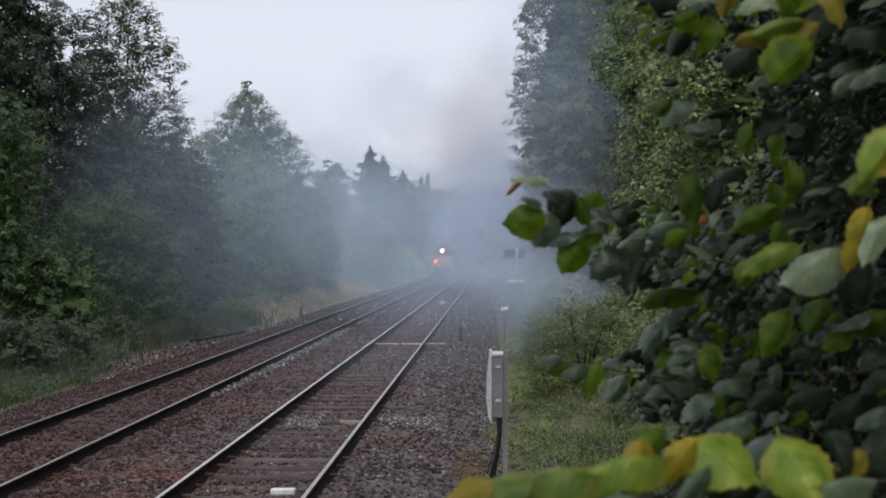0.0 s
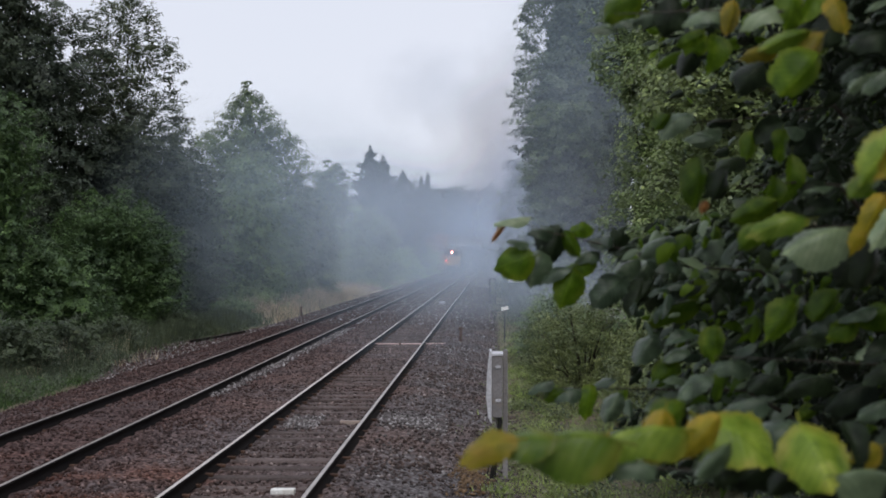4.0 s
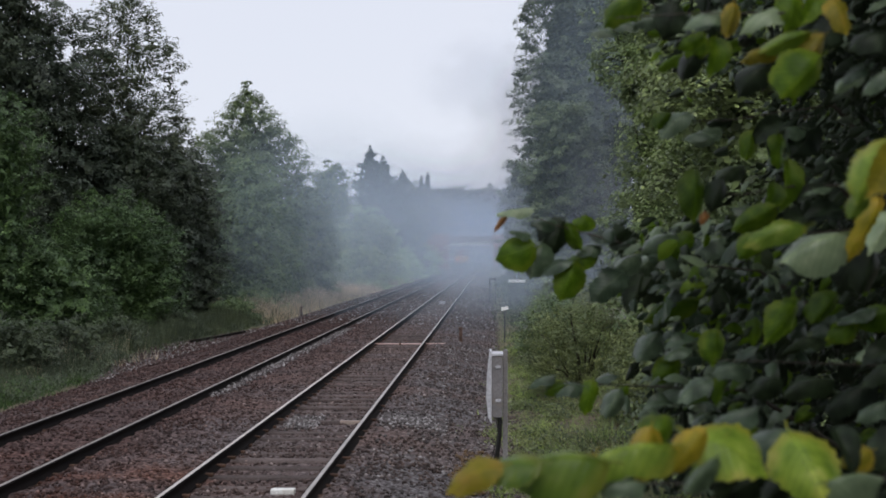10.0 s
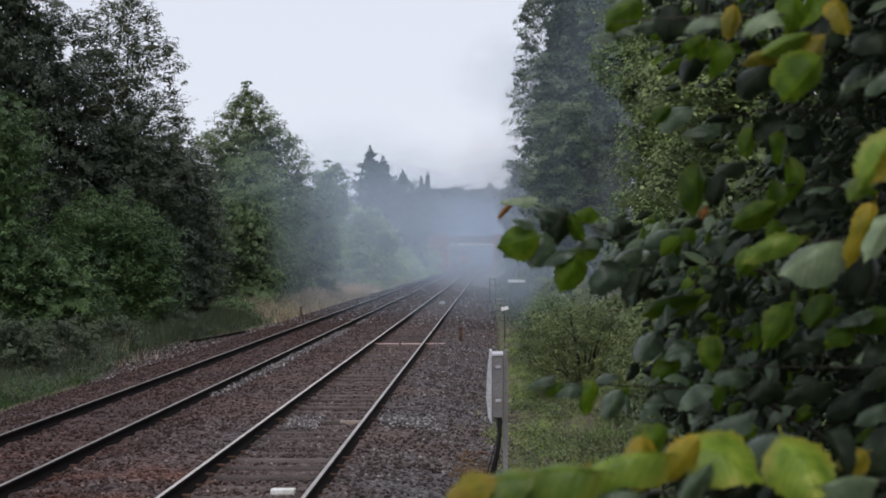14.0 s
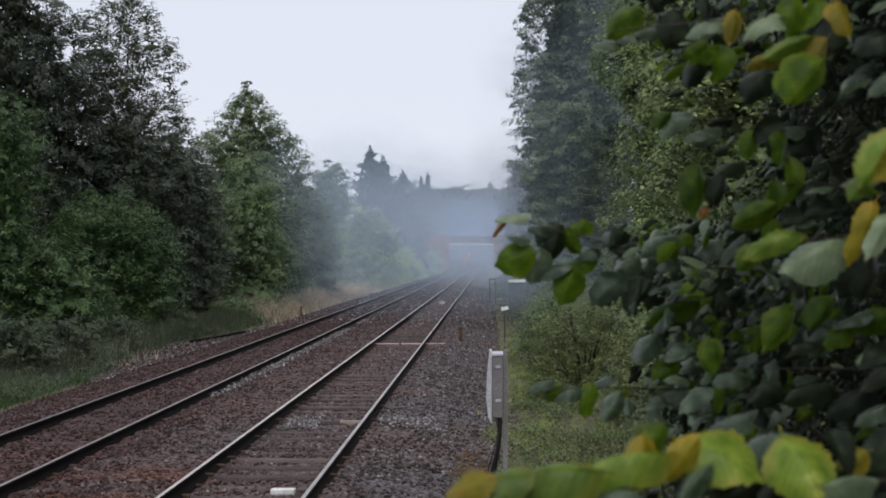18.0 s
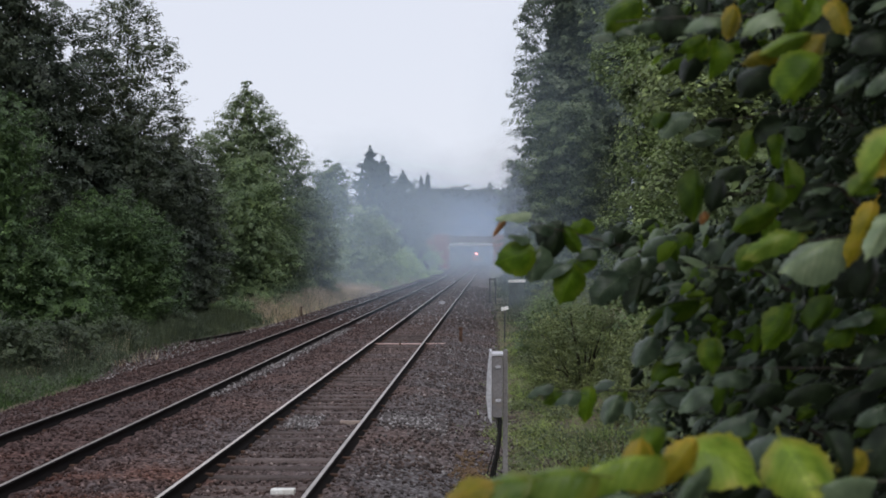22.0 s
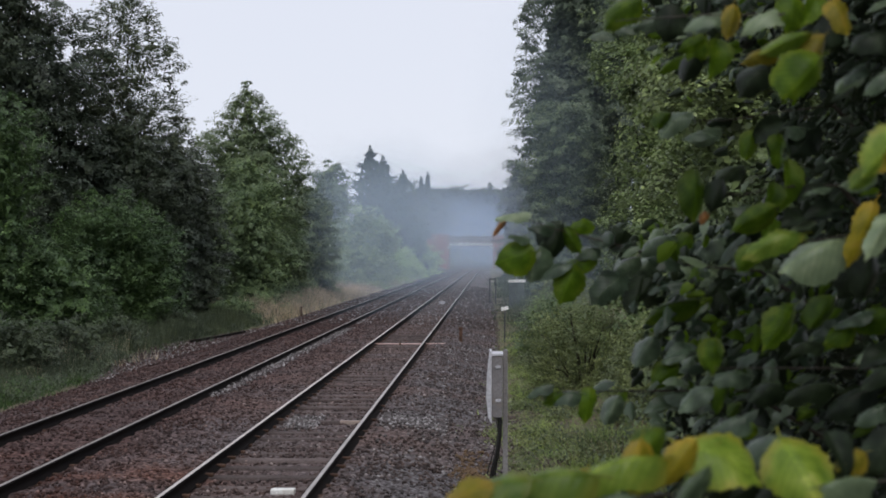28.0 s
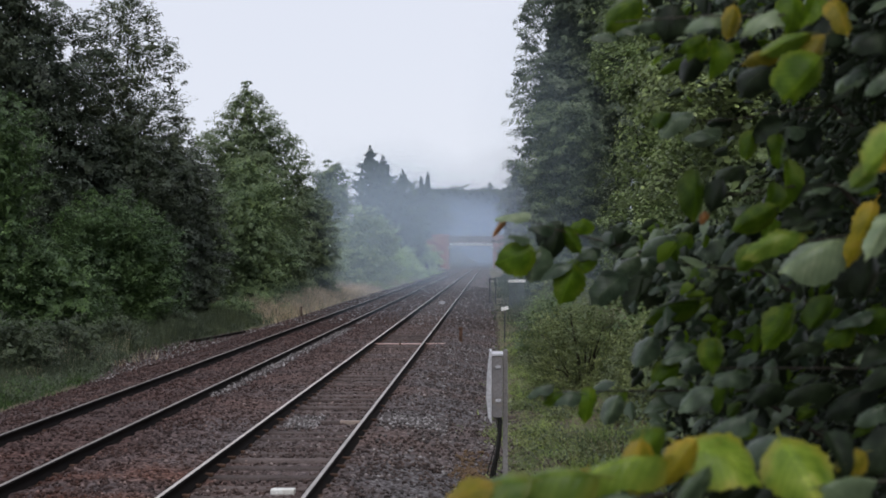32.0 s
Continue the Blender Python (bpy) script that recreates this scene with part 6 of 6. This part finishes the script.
leaf("middle", "pale", 0.456, 3.400, 2.823, 0.1, 215, 38)
leaf("middle", "lime", 0.431, 3.400, 2.831, 0.057, 230, 20)
leaf("middle", "pale", 0.535, 3.450, 2.81, 0.095, 205, 55, 0, 0.7)
leaf("middle", "grey", 0.516, 3.400, 2.796, 0.091, 195, 60)
leaf("middle", "green", 0.589, 3.500, 2.841, 0.082, 205, 40)
leaf("middle", "green", 0.683, 3.400, 2.803, 0.111, 225, 25)
leaf("middle", "lime", 0.649, 3.400, 2.766, 0.076, 250, 15)
leaf("middle", "grey", 0.739, 3.400, 2.813, 0.099, 195, 60)
leaf("middle", "green", 0.782, 3.400, 2.778, 0.128, 235, 20)
branch("side", (0.981, 2.900, 2.264), (0.822, 2.850, 2.256), (0.656, 2.800, 2.260), (0.474, 2.900, 2.252))
leaf("side", "grey", 0.698, 2.700, 2.210, 0.135, 207, 55)
leaf("side", "grey", 0.762, 2.700, 2.293, 0.101, 210, 58)
leaf("side", "grey", 0.748, 2.650, 2.259, 0.099, 212, 52)
leaf("side", "lime", 0.603, 2.800, 2.351, 0.112, 228, 30, 20, 0.7)
leaf("side", "lime", 0.681, 2.800, 2.375, 0.086, 235, 18)
leaf("side", "grey", 0.650, 2.800, 2.313, 0.084, 210, 60)
leaf("side", "lime", 0.476, 2.900, 2.274, 0.077, 262, 8)
leaf("side", "lime", 0.485, 2.850, 2.194, 0.076, 262, 8)
leaf("side", "grey", 0.431, 2.900, 2.192, 0.106, 208, 48)
leaf("side", "grey", 0.507, 2.850, 2.247, 0.095, 207, 50)
leaf("side", "green", 0.633, 2.750, 2.224, 0.124, 203, 48)
leaf("side", "lime", 0.778, 2.800, 2.365, 0.093, 200, 30)
leaf("side", "grey", 0.737, 2.800, 2.365, 0.093, 205, 52)
leaf("side", "lime", 0.714, 2.800, 2.330, 0.070, 210, 25)
leaf("side", "grey", 0.700, 2.500, 2.212, 0.104, 205, 50)
leaf("side", "green", 0.562, 2.800, 2.214, 0.093, 215, 40)
leaf("side", "grey", 0.429, 3.100, 2.274, 0.090, 205, 50)


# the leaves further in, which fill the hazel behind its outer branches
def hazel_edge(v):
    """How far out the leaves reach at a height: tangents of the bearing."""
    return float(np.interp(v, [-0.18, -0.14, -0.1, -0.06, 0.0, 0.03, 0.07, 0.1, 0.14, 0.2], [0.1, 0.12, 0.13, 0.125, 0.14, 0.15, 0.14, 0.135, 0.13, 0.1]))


BRANCH_HEIGHTS = [("floor", -0.16), ("low", -0.1), ("side", -0.07), ("tip", -0.01), ("pale", 0.01), ("inner", 0.05), ("middle", 0.1), ("top", 0.17)]
fill = {}
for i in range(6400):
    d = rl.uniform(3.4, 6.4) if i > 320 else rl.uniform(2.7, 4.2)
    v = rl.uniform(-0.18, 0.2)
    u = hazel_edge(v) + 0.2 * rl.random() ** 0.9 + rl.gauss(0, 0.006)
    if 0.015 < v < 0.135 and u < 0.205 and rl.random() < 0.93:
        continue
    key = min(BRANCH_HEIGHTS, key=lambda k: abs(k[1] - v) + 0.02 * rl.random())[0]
    # deeper leaves draw the darkest kind more often, so interior shade is painted
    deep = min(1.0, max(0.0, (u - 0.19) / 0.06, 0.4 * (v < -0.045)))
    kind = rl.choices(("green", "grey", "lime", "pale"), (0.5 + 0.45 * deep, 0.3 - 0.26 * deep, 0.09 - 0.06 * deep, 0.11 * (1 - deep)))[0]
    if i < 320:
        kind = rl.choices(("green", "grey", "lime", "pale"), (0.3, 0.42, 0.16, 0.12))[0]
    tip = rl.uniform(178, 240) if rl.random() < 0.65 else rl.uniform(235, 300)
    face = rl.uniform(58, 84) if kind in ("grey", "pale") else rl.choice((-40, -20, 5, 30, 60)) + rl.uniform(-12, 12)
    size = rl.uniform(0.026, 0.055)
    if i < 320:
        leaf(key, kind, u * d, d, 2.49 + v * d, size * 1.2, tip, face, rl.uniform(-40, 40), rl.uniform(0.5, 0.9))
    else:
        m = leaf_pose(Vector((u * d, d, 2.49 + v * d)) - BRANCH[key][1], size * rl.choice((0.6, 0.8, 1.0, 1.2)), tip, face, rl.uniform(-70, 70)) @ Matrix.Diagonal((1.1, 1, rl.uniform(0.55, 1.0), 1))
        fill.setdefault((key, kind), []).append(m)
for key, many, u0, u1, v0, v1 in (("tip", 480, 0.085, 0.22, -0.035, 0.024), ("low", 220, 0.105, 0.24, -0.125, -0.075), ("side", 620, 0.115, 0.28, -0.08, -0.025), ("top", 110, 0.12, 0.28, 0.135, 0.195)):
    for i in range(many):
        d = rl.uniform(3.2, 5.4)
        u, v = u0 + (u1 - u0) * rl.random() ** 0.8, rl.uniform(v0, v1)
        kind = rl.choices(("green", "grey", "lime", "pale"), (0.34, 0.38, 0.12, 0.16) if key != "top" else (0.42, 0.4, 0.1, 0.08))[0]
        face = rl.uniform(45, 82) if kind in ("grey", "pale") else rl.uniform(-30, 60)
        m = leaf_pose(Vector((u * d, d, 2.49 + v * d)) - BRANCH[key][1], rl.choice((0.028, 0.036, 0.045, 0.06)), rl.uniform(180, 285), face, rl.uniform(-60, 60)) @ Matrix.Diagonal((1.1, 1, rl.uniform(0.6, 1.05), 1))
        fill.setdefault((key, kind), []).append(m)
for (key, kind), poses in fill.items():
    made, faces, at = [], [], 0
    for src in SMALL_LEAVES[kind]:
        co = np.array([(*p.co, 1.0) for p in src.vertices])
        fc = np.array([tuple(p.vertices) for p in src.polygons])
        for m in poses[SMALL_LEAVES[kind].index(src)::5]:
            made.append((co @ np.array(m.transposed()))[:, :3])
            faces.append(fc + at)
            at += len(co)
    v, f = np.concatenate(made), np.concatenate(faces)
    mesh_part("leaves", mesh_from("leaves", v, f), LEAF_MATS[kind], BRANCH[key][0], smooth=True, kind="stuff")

# unseen leaf cover added over the ramp and on its near side, to shade the hazel
rg = np.random.default_rng(91)
k = 46000
hc = np.stack([rg.uniform(0.7, 4.8, 300), rg.uniform(-2.0, 7.5, 300), rg.uniform(3.3, 6.6, 300)], -1)
hc[:, 2] = np.maximum(hc[:, 2], 3.2 + 0.215 * np.maximum(hc[:, 1], 0))
hc[:, 0] += 0.04 * np.maximum(hc[:, 1], 0)
hc = hc[(hc[:, 1] > 2.0) | (hc[:, 0] > 1.7)]
back = np.stack([rg.uniform(0.9, 4.6, 70), rg.uniform(-3.2, -0.9, 70), rg.uniform(0.6, 3.4, 70)], -1)
hc = np.concatenate([hc, back])
hp = hc[rg.integers(0, len(hc), k)] + np.clip(rg.normal(0, 0.3, (k, 3)), -0.45, 0.45)
hn = np.array([0, 0, 0.7]) + rg.normal(0, 0.5, (k, 3))
mesh_part("crown", mesh_from("crown", *leaf_cards(hp - np.array(HAZEL_AT), hn, np.full(k, 0.12), rg, 0.85)), M_SHADE_LEAVES, HAZEL, kind="stuff")


def sway(key, degrees):
    """Turns a branch about its root: seconds and degrees."""
    b, root = BRANCH[key]
    home = root - HAZEL_AT
    rows = [(t, pose(*home, 0.25 * d, d, 0.3 * d)) for t, d in degrees]
    walk(b, rows)


def motions():
    """What moves: the train, the smoke, and the hazel's branches until the wind drops."""
    rows = []
    for t, y in ((0, 171), (2, 188), (3, 200), (6, 238), (8, 263), (10, 284), (14, 329), (19, 379), (21, 402), (23, 425), (25, 449), (32, 530)):
        rows.append((t, pose(float(line_x(-6.06, y)), y, 0, 0, 0, -math.degrees(max(y - 342, 0) / 1450))))
    walk(LOCO, rows)
    walk(WAKE, [(t, pose(m.translation.x + 0.8, m.translation.y - 13.0, 2.6)) for t, m in rows])
    for ob, place, drift, slow in PUFFS:
        rows = []
        for t in (0, 4, 8, 12, 16, 20, 24, 28, 32):
            p = place + drift * (t / (1 + slow * t))
            rows.append((t, pose(*p)))
        walk(ob, rows)
    sway("tip", ((0, 8.9), (0.5, 6.0), (1, 4.8), (1.5, 4.8), (2, 7.0), (2.5, 3.3), (3, 1.3), (3.5, -1.8), (5.5, 1.7), (6, 0.1), (7, 0.1), (7.5, -0.6), (8, 0.4), (8.5, 1.1), (9.5, 0.5), (10.5, 1.5), (11.5, 1.5), (12.2, 3.1), (13, 2.2), (14, 3.7), (14.5, 2.3), (17, 1.9), (17.6, -0.0), (18.2, -0.4), (19, 0.8), (19.6, -0.5), (20.5, -0.3), (21, -0.0), (32, -0.1)))
    sway("low", ((0, 8.9), (1.6, 12.1), (2, 5.9), (2.5, 6.8), (3, 1.3), (3.5, -0.0), (5.5, 4.2), (6, 3.8), (6.5, 1.9), (7.5, 2.3), (8, 4.2), (8.5, 1.7), (9, 3.2), (10, 2.5), (11, -0.4), (11.5, 3.0), (12.5, 4.5), (13, 4.2), (14, 2.3), (16.5, 2.5), (17, 3.8), (18, 1.1), (18.5, -0.0), (32, -0.4)))
    sway("top", ((0, 6.9), (0.7, 1.9), (1.5, 4.2), (2.5, 5.3), (3.5, 3.2), (5.5, -1.7), (6.5, -1.0), (8, -1.5), (9, -1.1), (10, 0.8), (11, 0.8), (12, 2.7), (13, 1.3), (14, -0.0), (16.5, -1.5), (18, -1.5), (20, -1.1), (21, -0.6), (23, 0.4), (32, -0.0)))
    sway("floor", ((0, -0.0), (0.5, -0.2), (1, 2.1), (1.5, 1.0), (2, 2.6), (2.5, 6.3), (3, 6.5), (3.5, 6.0), (5.5, 6.7), (6, 5.4), (6.5, 3.4), (7, 1.0), (7.5, 2.1), (8, 3.4), (8.5, 1.8), (9.5, 2.8), (10.5, 2.5), (11, 3.0), (11.5, 1.0), (12, 2.8), (12.5, 5.2), (13, 4.2), (13.5, 1.9), (14, 0.7), (17, 1.0), (19, 0.5), (21, 0.1), (32, -0.0)))
    sway("edge", ((0, -1.1), (1, -2.2), (2, -6.6), (3, -2.2), (5.5, -9.9), (6, -13.2), (6.5, -8.8), (7, -12.1), (7.5, -9.9), (8, -7.7), (9, -9.9), (10, -13.2), (10.5, -7.7), (12, -5.5), (13, -3.3), (14, -4.4), (17, -4.4), (19, -3.3), (21, -1.8), (24, -0.0), (32, 2.6)))
    sway("pale", ((0, -4.5), (0.5, -3.2), (1, 4.2), (1.5, -3.0), (2, 3.2), (3, 4.0), (3.5, 7.2), (5.5, 0.7), (6, 4.7), (7, 2.0), (8, -1.0), (9, 4.0), (10, 3.5), (11, 5.0), (12, 9.0), (12.5, 4.2), (13, 9.2), (13.5, 2.7), (14, -1.0), (17, -2.0), (18, -0.0), (32, -0.0)))
    sway("inner", ((0, -1.2), (0.5, -1.0), (1, 4.3), (1.5, 9.1), (2, 11.5), (2.5, 12.7), (3, 12.2), (3.5, 5.0), (5.5, 3.1), (6, -1.7), (6.5, 2.4), (7, 0.5), (8, 2.1), (9, 2.1), (9.5, 0.5), (10, -0.5), (10.5, 2.1), (11.5, 0.5), (12, -0.2), (14, 1.7), (14.5, 2.9), (16.5, 1.7), (19, 1.7), (20, 0.2), (21, -0.5), (32, -0.5)))
    sway("middle", ((0, 3.8), (1, 2.3), (2, 4.6), (3, 1.5), (3.5, -0.8), (5.5, 1.5), (6.5, 0.8), (8, 1.1), (9.5, -0.4), (11, 1.5), (12.5, 3.1), (14, 1.9), (16.5, 1.1), (18, -0.0), (20, 0.4), (22, -0.0), (32, -0.0)))
    sway("side", ((0, -1.9), (1, 1.9), (2, -0.8), (3, 2.7), (3.5, 3.4), (5.5, -0.4), (6.5, 1.9), (8, -0.8), (9.5, 1.5), (11, 2.7), (12.5, 4.2), (13.5, 1.5), (14.5, -0.0), (17, -0.8), (18.5, -0.0), (32, -0.0)))


motions()
